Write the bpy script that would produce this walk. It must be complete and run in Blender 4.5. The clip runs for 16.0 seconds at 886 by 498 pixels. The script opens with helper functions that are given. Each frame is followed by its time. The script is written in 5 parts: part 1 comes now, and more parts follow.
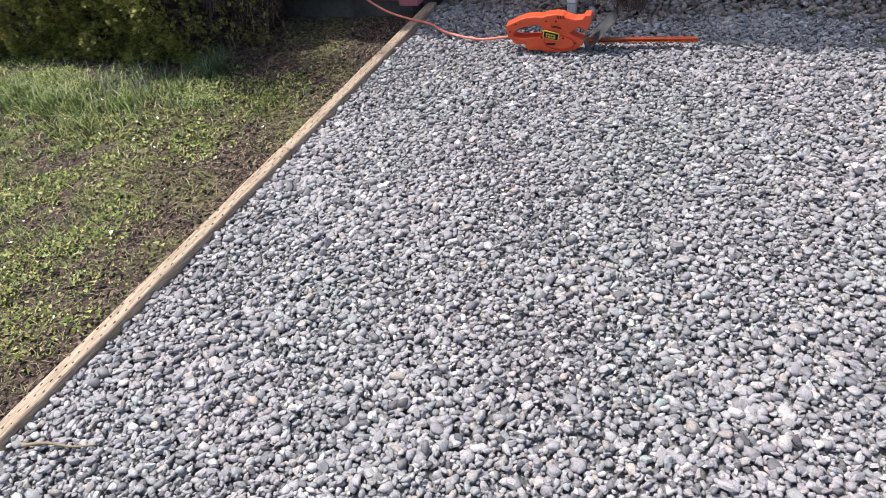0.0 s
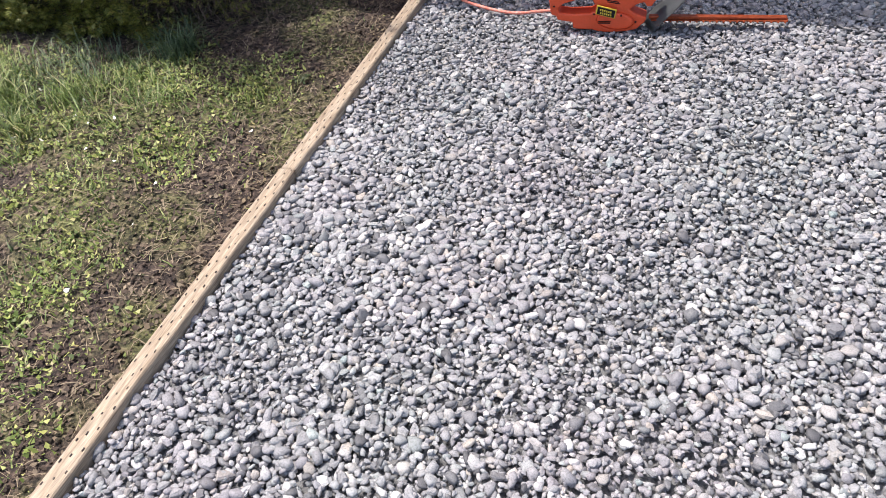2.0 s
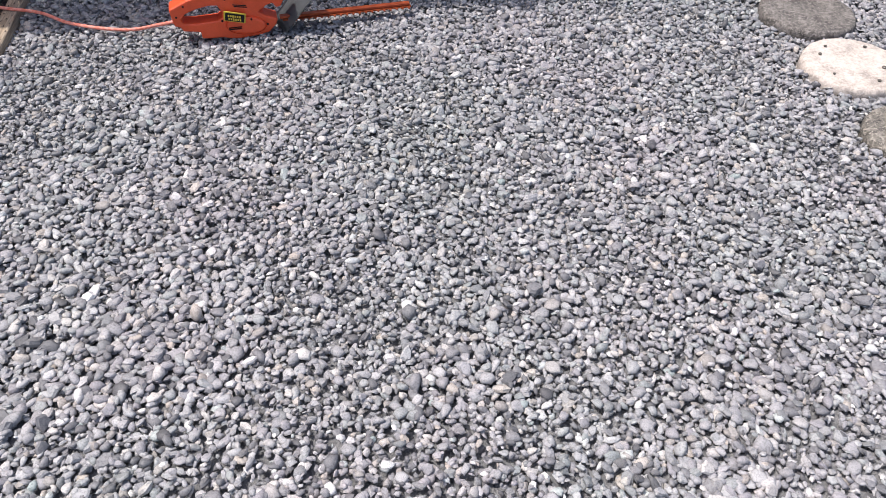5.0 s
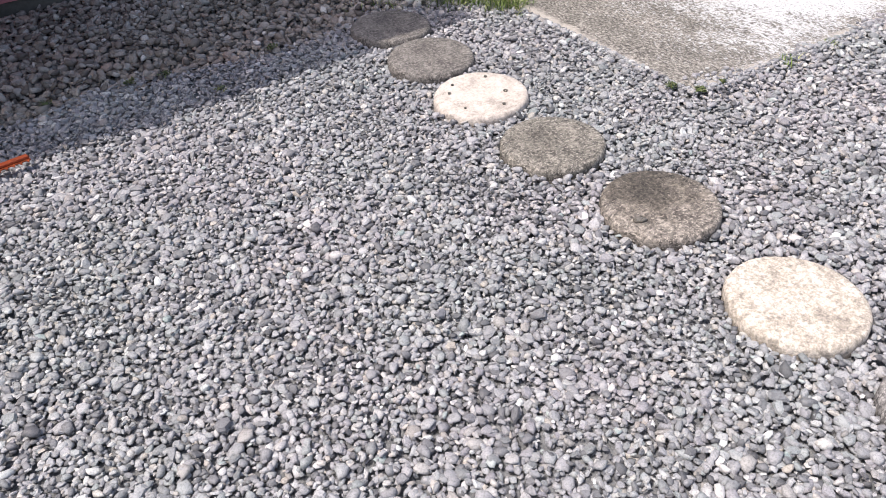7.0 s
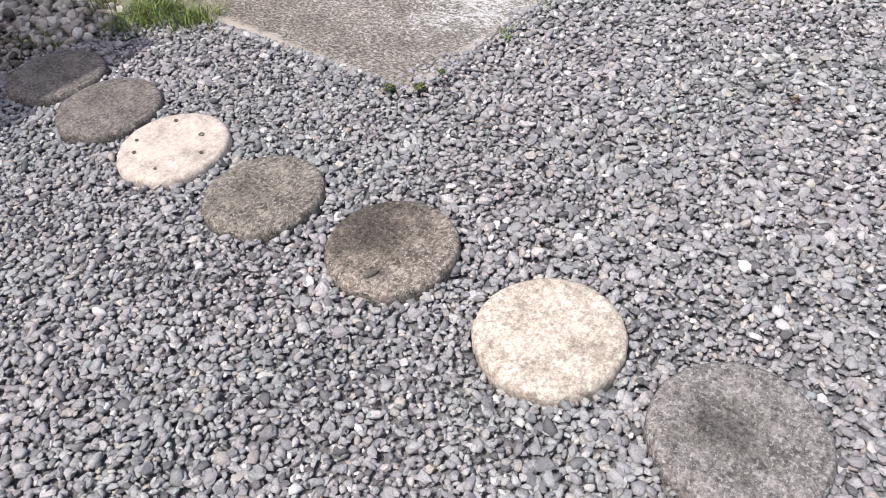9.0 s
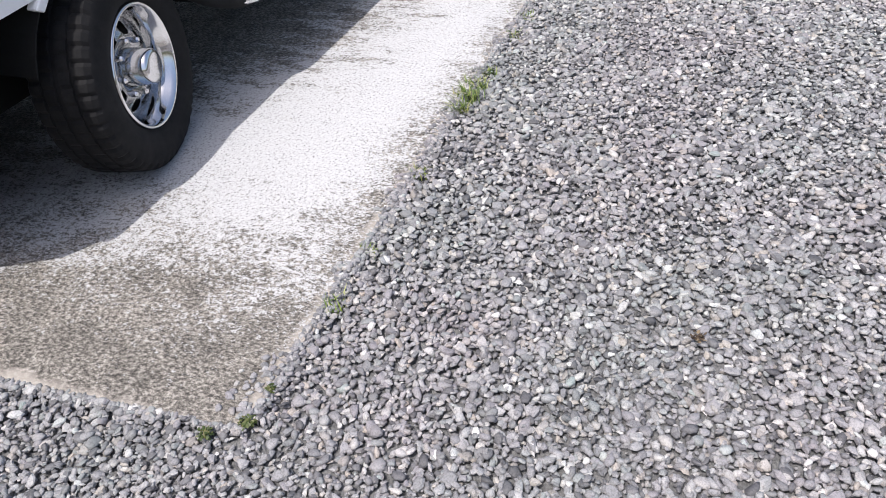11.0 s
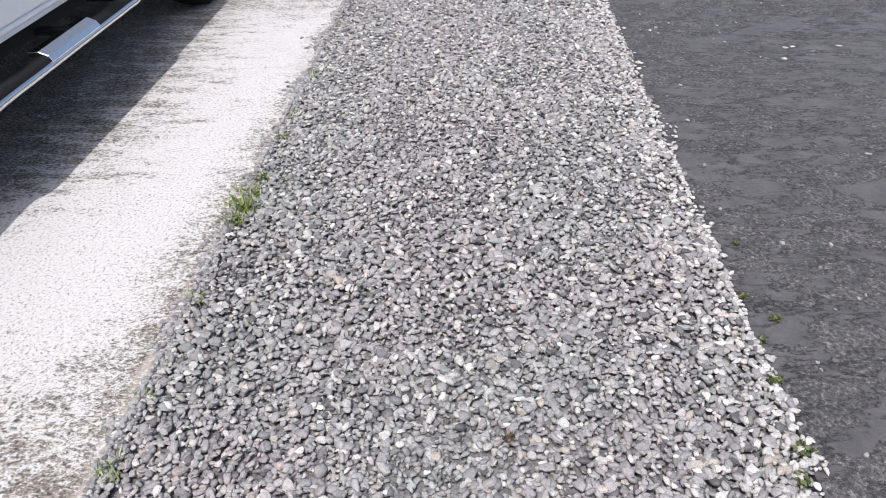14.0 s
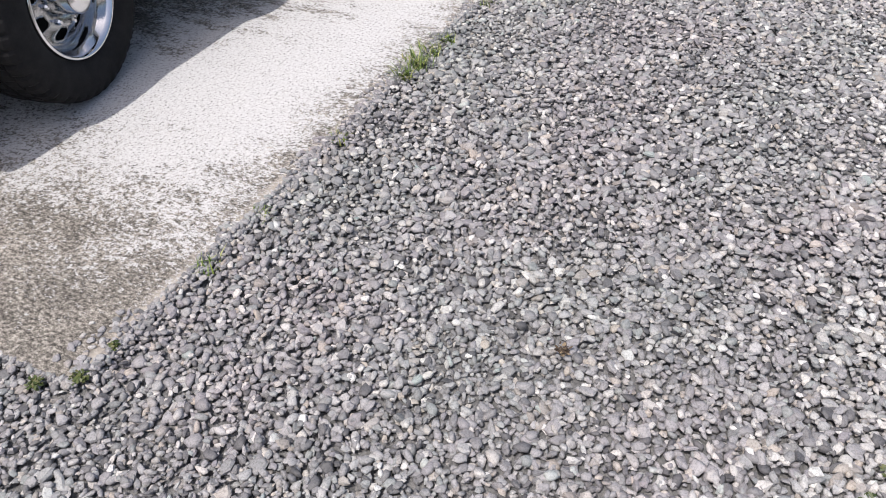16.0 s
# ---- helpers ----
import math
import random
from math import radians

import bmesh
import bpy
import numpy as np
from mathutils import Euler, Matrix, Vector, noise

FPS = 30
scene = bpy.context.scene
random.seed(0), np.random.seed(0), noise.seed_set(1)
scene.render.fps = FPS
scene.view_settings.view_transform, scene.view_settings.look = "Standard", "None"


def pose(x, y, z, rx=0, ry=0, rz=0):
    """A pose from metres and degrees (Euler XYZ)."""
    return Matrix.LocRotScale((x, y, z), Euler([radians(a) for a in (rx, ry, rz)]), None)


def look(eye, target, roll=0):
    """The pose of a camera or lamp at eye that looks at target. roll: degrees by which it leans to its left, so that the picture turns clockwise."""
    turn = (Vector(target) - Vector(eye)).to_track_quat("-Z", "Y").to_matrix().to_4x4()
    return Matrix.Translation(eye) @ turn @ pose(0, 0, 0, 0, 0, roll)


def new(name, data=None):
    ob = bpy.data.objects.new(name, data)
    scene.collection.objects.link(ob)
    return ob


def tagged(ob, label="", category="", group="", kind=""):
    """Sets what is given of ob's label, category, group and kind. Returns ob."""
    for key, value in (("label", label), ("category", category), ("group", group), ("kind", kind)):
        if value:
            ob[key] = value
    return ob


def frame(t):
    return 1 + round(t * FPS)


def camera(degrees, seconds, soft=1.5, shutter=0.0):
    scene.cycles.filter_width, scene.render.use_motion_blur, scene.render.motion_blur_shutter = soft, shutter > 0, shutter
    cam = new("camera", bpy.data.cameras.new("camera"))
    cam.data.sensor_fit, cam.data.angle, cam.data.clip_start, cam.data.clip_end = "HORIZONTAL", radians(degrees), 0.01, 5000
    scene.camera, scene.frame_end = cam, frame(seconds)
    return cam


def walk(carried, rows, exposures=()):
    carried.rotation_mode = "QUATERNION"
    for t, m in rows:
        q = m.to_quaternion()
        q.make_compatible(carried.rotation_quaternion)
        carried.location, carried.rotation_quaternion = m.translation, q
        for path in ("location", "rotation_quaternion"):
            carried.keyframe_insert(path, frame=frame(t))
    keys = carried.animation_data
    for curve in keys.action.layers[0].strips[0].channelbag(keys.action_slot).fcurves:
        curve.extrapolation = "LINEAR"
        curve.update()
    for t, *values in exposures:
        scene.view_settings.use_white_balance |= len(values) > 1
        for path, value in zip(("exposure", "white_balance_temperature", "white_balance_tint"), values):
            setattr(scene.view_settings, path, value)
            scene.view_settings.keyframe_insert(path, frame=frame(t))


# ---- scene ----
PATH = [
    (0, (1.935, -0.504, 1.609), (1.196, 0.896, 0.387), -9.5),
    (0.5, (1.673, -0.35, 1.62), (0.975, 1.081, 0.409), -8.8),
    (1, (1.524, -0.156, 1.6), (0.861, 1.286, 0.383), -8.4),
    (1.5, (1.466, 0.062, 1.582), (0.831, 1.466, 0.308), -8.3),
    (2, (1.337, 0.094, 1.549), (0.735, 1.418, 0.176), -8.4),
    (2.5, (1.107, 0.073, 1.516), (0.591, 1.315, 0.035), -7.4),
    (3, (1.019, 0.118, 1.459), (0.649, 1.303, -0.108), -5.4),
    (3.5, (1.068, 0.152, 1.457), (0.882, 1.325, -0.152), -2.4),
    (4, (1.156, 0.18, 1.455), (1.164, 1.408, -0.123), 0.5),
    (4.2, (1.184, 0.195, 1.471), (1.25, 1.455, -0.081), 1.0),
    (6.3, (1.423, 0.263, 1.507), (2.018, 1.708, 0.26), -1.1),
    (6.5, (1.478, 0.266, 1.502), (2.143, 1.678, 0.252), -1.8),
    (7, (1.597, 0.244, 1.498), (2.423, 1.536, 0.213), -3.1),
    (7.5, (1.765, 0.211, 1.468), (2.721, 1.352, 0.133), -3.9),
    (8, (1.95, 0.16, 1.448), (2.994, 1.145, 0.055), -4.3),
    (8.2, (1.993, 0.157, 1.449), (3.059, 1.095, 0.04), -4.3),
    (10.3, (2.622, 0.861, 1.581), (3.779, 1.79, 0.239), -8.4),
    (10.5, (2.727, 0.863, 1.598), (3.943, 1.728, 0.267), -8.4),
    (11, (2.936, 0.919, 1.636), (4.379, 1.456, 0.36), -6.6),
    (11.5, (3.052, 1.064, 1.679), (4.64, 1.279, 0.482), -4.5),
    (12, (3.102, 1.077, 1.689), (4.762, 1.109, 0.573), -3.1),
    (12.5, (3.137, 1.002, 1.734), (4.856, 0.97, 0.713), -2.2),
    (13, (3.122, 0.952, 1.737), (4.88, 0.916, 0.785), -1.5),
    (13.5, (3.117, 0.944, 1.727), (4.844, 0.924, 0.718), -1.6),
    (14, (3.11, 0.929, 1.666), (4.745, 0.931, 0.515), -1.9),
    (14.5, (3.051, 0.982, 1.629), (4.6, 1.024, 0.365), -1.9),
    (15, (3.051, 1.022, 1.61), (4.535, 1.183, 0.279), -1.9),
    (15.5, (3.202, 0.771, 1.598), (4.629, 1.15, 0.249), -2.0),
    (16, (3.224, 0.515, 1.576), (4.566, 1.125, 0.224), -2.3),
]
cam = camera(61.7, 16.0, soft=0.6)
walk(cam, [(t, look(eye, target, roll)) for t, eye, target, roll in PATH],
     exposures=[(0.0, 0.66, 6350, 12), (1.2, 0.80, 6400, 13), (2.2, 0.76, 6350, 13), (3.0, 0.63, 6350, 13), (4.0, 0.48, 6300, 13), (5.4, 0.58, 6300, 13), (6.3, 0.64, 6350, 13), (8.2, 0.38, 6400, 13), (10.5, 0.40, 6300, 12), (11.0, 0.34, 6250, 12), (13.0, 0.32, 6250, 12), (14.5, 0.28, 6400, 12), (16.0, 0.22, 6450, 12)])

# ---- sky, sun ----
# the sun stands high behind the house: shadows fall towards +x and slightly -y
SUN_FROM = Vector((-0.42, 0.14, 1.0)).normalized()
world = bpy.data.worlds.new("sky")
world.use_nodes = True
scene.world = world
wn = world.node_tree.nodes
sky = wn.new("ShaderNodeTexSky")
sky.sky_type, sky.sun_disc = "NISHITA", False
sky.dust_density, sky.ozone_density = 4.0, 0.6
sky.sun_elevation = math.asin(SUN_FROM.z)
sky.sun_rotation = math.atan2(SUN_FROM.x, SUN_FROM.y)
wn["Background"].inputs[1].default_value = 0.145
world.node_tree.links.new(sky.outputs[0], wn["Background"].inputs[0])
sun = new("sun", bpy.data.lights.new("sun", "SUN"))
sun.data.energy, sun.data.angle, sun.data.color = 3.0, radians(0.6), (1.0, 0.955, 0.9)
sun.matrix_world = look(SUN_FROM * 30, (0, 0, 0))


# ---- materials ----
def ramp(nt, fac, stops):
    n = nt.nodes.new("ShaderNodeValToRGB")
    el = n.color_ramp.elements
    while len(el) < len(stops):
        el.new(0.5)
    for e, (p, c) in zip(el, stops):
        e.position, e.color = p, (*c, 1)
    nt.links.new(fac, n.inputs[0])
    return n.outputs[0]


def noise_tex(nt, scale, detail=3.0, rough=0.55, stretch=None, shift=None):
    tc = nt.nodes.new("ShaderNodeTexCoord")
    n = nt.nodes.new("ShaderNodeTexNoise")
    n.inputs["Scale"].default_value, n.inputs["Detail"].default_value = scale, detail
    n.inputs["Roughness"].default_value = rough
    out = tc.outputs["Object"]
    if stretch or shift:
        mp = nt.nodes.new("ShaderNodeMapping")
        mp.inputs["Scale"].default_value = stretch or (1, 1, 1)
        mp.inputs["Location"].default_value = shift or (0, 0, 0)
        nt.links.new(out, mp.inputs[0])
        out = mp.outputs[0]
    nt.links.new(out, n.inputs["Vector"])
    return n.outputs["Fac"]


def mix(nt, mode, fac, a, b):
    n = nt.nodes.new("ShaderNodeMix")
    n.data_type, n.blend_type = "RGBA", mode
    for sock, v in ((n.inputs[0], fac), (n.inputs[6], a), (n.inputs[7], b)):
        if isinstance(v, (int, float)):
            sock.default_value = v
        elif isinstance(v, tuple):
            sock.default_value = (*v, 1)
        else:
            nt.links.new(v, sock)
    return n.outputs[2]


def start(name):
    m = bpy.data.materials.new(name)
    m.use_nodes = True
    return m, m.node_tree, m.node_tree.nodes["Principled BSDF"]


def bump(nt, b, height, strength, dist=0.01):
    n = nt.nodes.new("ShaderNodeBump")
    n.inputs["Strength"].default_value, n.inputs["Distance"].default_value = strength, dist
    nt.links.new(height, n.inputs["Height"])
    nt.links.new(n.outputs[0], b.inputs["Normal"])


def surface(name, stops, scale, rough=0.8, metal=0.0, fine=None, bumps=(60, 0.3, 0.004), stretch=None, wear=0.25):
    """Two scales of noise over a ramp of colours, with fine relief."""
    m, nt, b = start(name)
    col = ramp(nt, noise_tex(nt, scale, 4, 0.6, stretch), stops)
    f = noise_tex(nt, fine or scale * 9, 3, 0.6, stretch)
    col = mix(nt, "MULTIPLY", 1.0, col, ramp(nt, f, [(0.25, (1 - wear,) * 3), (0.7, (1 + 0.0,) * 3)]))
    nt.links.new(col, b.inputs["Base Color"])
    b.inputs["Roughness"].default_value, b.inputs["Metallic"].default_value = rough, metal
    if bumps:
        bump(nt, b, noise_tex(nt, bumps[0], 4), bumps[1], bumps[2])
    return m


def plain(name, col, rough=0.5, metal=0.0, scale=14, vary=0.12, coat=0.0):
    m = surface(name, [(0.3, tuple(c * (1 - vary) for c in col)), (0.7, col)], scale, rough, metal, None, (90, 0.05, 0.002), None, vary)
    m.node_tree.nodes["Principled BSDF"].inputs["Coat Weight"].default_value = coat
    return m


def stone_material(name, per_object, stops):
    m, nt, b = start(name)
    if per_object:
        r = nt.nodes.new("ShaderNodeObjectInfo").outputs["Random"]
    else:
        r = nt.nodes.new("ShaderNodeNewGeometry").outputs["Random Per Island"]
    col = ramp(nt, r, stops)
    f = noise_tex(nt, 190 if not per_object else 5.0, 4, 0.75)
    col = mix(nt, "MULTIPLY", 1.0, col, ramp(nt, f, [(0.38, (0.66, 0.66, 0.66)), (0.50, (0.96, 0.96, 0.96)), (0.60, (1.06, 1.06, 1.06))]))
    if not per_object:
        big = noise_tex(nt, 1.6, 2)
        col = mix(nt, "MULTIPLY", 1.0, col, ramp(nt, big, [(0.3, (0.93, 0.965, 0.95)), (0.5, (1, 1, 1)), (0.7, (1.0, 0.962, 0.975))]))
    nt.links.new(col, b.inputs["Base Color"])
    b.inputs["Roughness"].default_value = 0.62
    bump(nt, b, f, 0.25, 0.002)
    return m


GREYS = [(0.0, (0.088, 0.086, 0.09)), (0.08, (0.155, 0.153, 0.158)), (0.20, (0.238, 0.232, 0.237)), (0.33, (0.315, 0.307, 0.311)),
         (0.41, (0.19, 0.194, 0.194)), (0.50, (0.345, 0.338, 0.341)), (0.58, (0.25, 0.237, 0.249)), (0.66, (0.385, 0.375, 0.376)),
         (0.74, (0.255, 0.268, 0.264)), (0.82, (0.43, 0.42, 0.417)), (0.88, (0.275, 0.25, 0.228)), (0.92, (0.495, 0.485, 0.475)),
         (0.955, (0.37, 0.325, 0.28)), (0.985, (0.61, 0.597, 0.58)), (1.0, (0.28, 0.325, 0.312))]
BROWNS = [(0.0, (0.10, 0.083, 0.068)), (0.2, (0.19, 0.162, 0.134)), (0.4, (0.285, 0.25, 0.212)), (0.55, (0.225, 0.205, 0.182)),
          (0.7, (0.285, 0.222, 0.18)), (0.85, (0.34, 0.305, 0.262)), (0.95, (0.28, 0.265, 0.243)), (0.985, (0.42, 0.39, 0.35)), (1.0, (0.66, 0.62, 0.57))]
TANS = [(0.0, (0.24, 0.22, 0.19)), (0.4, (0.40, 0.36, 0.30)), (0.7, (0.5, 0.46, 0.4)), (1.0, (0.65, 0.61, 0.55))]
M_PEBBLES = stone_material("grey_pebbles", False, GREYS)
M_PEBBLE = stone_material("grey_pebble", True, GREYS)
PALES = [(0.0, (0.36, 0.35, 0.335)), (0.4, (0.46, 0.45, 0.435)), (0.75, (0.52, 0.50, 0.47)), (1.0, (0.66, 0.65, 0.63))]
M_PALES = stone_material("pale_pebbles", False, PALES)
M_ROCKS = stone_material("brown_river_rock", False, BROWNS)
M_TANROCKS = stone_material("tan_river_rock", False, TANS)
M_BED = surface("gravel_bed", [(0.3, (0.11, 0.11, 0.11)), (0.6, (0.22, 0.22, 0.22))], 60, 0.9, bumps=(140, 0.8, 0.01))
M_GROUND = surface("open_ground", [(0.35, (0.06, 0.045, 0.03)), (0.5, (0.07, 0.08, 0.03)), (0.7, (0.05, 0.08, 0.02))], 1.2, 0.95)
M_WOOD = surface("weathered_timber", [(0.3, (0.30, 0.215, 0.14)), (0.45, (0.43, 0.33, 0.225)), (0.62, (0.52, 0.42, 0.305))], 9, 0.8,
                 fine=26, bumps=(30, 0.7, 0.006), stretch=(9, 0.7, 9), wear=0.55)
M_ORANGE = plain("orange_plastic", (0.80, 0.095, 0.028), 0.42)
M_BLADE = surface("orange_coated_blade", [(0.3, (0.30, 0.055, 0.02)), (0.7, (0.50, 0.11, 0.04))], 30, 0.3, 0.4)
M_STEEL = surface("worn_steel", [(0.3, (0.35, 0.33, 0.30)), (0.7, (0.5, 0.48, 0.45))], 40, 0.35, 0.9)
M_SMOKE = plain("smoke_grey_plastic", (0.17, 0.18, 0.185), 0.3)
M_BLACK = plain("black_rubber", (0.02, 0.02, 0.021), 0.75, vary=0.3)
M_TREAD = surface("tyre_rubber", [(0.3, (0.009, 0.009, 0.010)), (0.7, (0.021, 0.020, 0.020))], 12, 0.8, bumps=(200, 0.2, 0.002))
M_YELLOW = plain("yellow_print", (0.75, 0.55, 0.05), 0.5)
M_CORD = surface("orange_cord", [(0.4, (0.80, 0.20, 0.125)), (0.6, (0.88, 0.36, 0.28))], 70, 0.6)
M_WHITE = surface("white_paint", [(0.3, (0.76, 0.755, 0.74)), (0.6, (0.85, 0.85, 0.84))], 8, 0.55, bumps=(50, 0.15, 0.003), stretch=(3, 3, 0.6), wear=0.12)
M_RAW = surface("bare_post_foot", [(0.3, (0.45, 0.44, 0.41)), (0.7, (0.68, 0.67, 0.65))], 30, 0.8, stretch=(4, 4, 0.5))
M_KERB = surface("kerb_concrete", [(0.35, (0.15, 0.14, 0.12)), (0.6, (0.30, 0.285, 0.255))], 5, 0.9)
M_PINK = surface("dusty_rose_paint", [(0.3, (0.40, 0.135, 0.15)), (0.6, (0.47, 0.165, 0.18))], 3, 0.7, fine=40, bumps=(90, 0.2, 0.003), stretch=(4, 4, 0.5), wear=0.15)
M_FOUND = surface("damp_concrete", [(0.3, (0.055, 0.052, 0.043)), (0.6, (0.125, 0.115, 0.098))], 7, 0.9)
M_ROOF = surface("asphalt_shingle", [(0.3, (0.05, 0.05, 0.05)), (0.7, (0.10, 0.095, 0.09))], 10, 0.9)
M_BARK = surface("bark", [(0.3, (0.06, 0.045, 0.035)), (0.7, (0.14, 0.11, 0.09))], 20, 0.9, stretch=(5, 5, 0.6))
M_TWIG = surface("brown_twig", [(0.3, (0.07, 0.046, 0.035)), (0.7, (0.20, 0.14, 0.105))], 20, 0.9)
# twig brown taken near black: the hedge's inner shade is in this colour
M_INNER = surface("shaded_hedge_core", [(0.3, (0.016, 0.011, 0.008)), (0.5, (0.045, 0.032, 0.024)), (0.7, (0.10, 0.072, 0.052))], 38, 0.95, bumps=(45, 1.0, 0.03))
M_DRY = plain("dry_stalk", (0.32, 0.25, 0.16), 0.8, vary=0.3)
M_PETAL = plain("white_petal", (0.75, 0.72, 0.66), 0.6)
M_CHROME = plain("chrome", (0.72, 0.72, 0.73), 0.09, 1.0, vary=0.05)
M_TRUCK = plain("white_truck_paint", (0.86, 0.865, 0.875), 0.28, vary=0.04, coat=0.6)
M_VALANCE = plain("grey_valance", (0.042, 0.045, 0.045), 0.5)
M_MOULD = plain("silver_moulding", (0.56, 0.555, 0.55), 0.4)
M_DARK = plain("dark_underbody", (0.012, 0.012, 0.012), 0.8)
for m in (M_DARK, M_BLACK, M_TREAD):
    m.node_tree.nodes["Principled BSDF"].inputs["Specular IOR Level"].default_value = 0.2
M_TAIL = plain("red_lens", (0.35, 0.01, 0.01), 0.15)
M_AMBER = plain("clear_lens", (0.6, 0.58, 0.52), 0.1)
M_CABLE = plain("white_cable", (0.7, 0.7, 0.68), 0.5)


def leaf_material(name, stops, rough=0.55):
    m, nt, b = start(name)
    r = nt.nodes.new("ShaderNodeNewGeometry").outputs["Random Per Island"]
    col = ramp(nt, r, stops)
    big = noise_tex(nt, 3.0, 2)
    col = mix(nt, "MULTIPLY", 1.0, col, ramp(nt, big, [(0.3, (0.75, 0.72, 0.6)), (0.65, (1, 1, 1))]))
    nt.links.new(col, b.inputs["Base Color"])
    b.inputs["Roughness"].default_value = rough
    b.inputs["Transmission Weight"].default_value = 0.0
    return m


M_GRASS = leaf_material("grass_blades", [(0.0, (0.045, 0.085, 0.013)), (0.45, (0.11, 0.175, 0.028)), (0.75, (0.23, 0.30, 0.065)), (1.0, (0.46, 0.43, 0.23))])
M_BLUEGRASS = leaf_material("cool_grass_blades", [(0.0, (0.04, 0.075, 0.035)), (0.6, (0.085, 0.14, 0.06)), (1.0, (0.20, 0.25, 0.12))])
M_CLOVER = leaf_material("clover_leaves", [(0.0, (0.065, 0.10, 0.02)), (0.35, (0.15, 0.205, 0.04)), (0.7, (0.27, 0.32, 0.075)), (0.9, (0.40, 0.42, 0.13)), (1.0, (0.42, 0.35, 0.18))])
M_THUJA = leaf_material("thuja_foliage", [(0.0, (0.07, 0.082, 0.02)), (0.35, (0.17, 0.185, 0.036)), (0.7, (0.30, 0.305, 0.062)), (0.92, (0.40, 0.38, 0.095)), (1.0, (0.34, 0.22, 0.09))])
M_WEED = leaf_material("weed_leaves", [(0.0, (0.035, 0.06, 0.014)), (0.6, (0.075, 0.105, 0.025)), (1.0, (0.15, 0.15, 0.06))])
M_LITTER = leaf_material("dead_leaf_litter", [(0.0, (0.045, 0.03, 0.022)), (0.6, (0.10, 0.07, 0.048)), (1.0, (0.28, 0.22, 0.15))], 0.85)


def soil_material():
    m, nt, b = start("lawn_soil")
    n1, n2 = noise_tex(nt, 1.7, 4, 0.6), noise_tex(nt, 45, 4, 0.7)
    soil = ramp(nt, n2, [(0.40, (0.014, 0.009, 0.007)), (0.5, (0.05, 0.034, 0.025)), (0.62, (0.13, 0.092, 0.068))])
    moss = ramp(nt, n2, [(0.38, (0.035, 0.04, 0.012)), (0.5, (0.11, 0.12, 0.034)), (0.66, (0.25, 0.245, 0.09))])
    col = mix(nt, "MIX", ramp(nt, n1, [(0.45, (0, 0, 0)), (0.6, (0.8, 0.8, 0.8))]), soil, moss)
    nt.links.new(col, b.inputs["Base Color"])
    b.inputs["Roughness"].default_value = 0.95
    bump(nt, b, n2, 0.9, 0.012)
    return m


M_SOIL = soil_material()


def math_nodes(nt):
    def math_node(op, a, c=0.0):
        n = nt.nodes.new("ShaderNodeMath")
        n.operation = op
        for s, v in zip(n.inputs, (a, c)):
            if isinstance(v, (int, float)):
                s.default_value = v
            else:
                nt.links.new(v, s)
        return n.outputs[0]
    return math_node


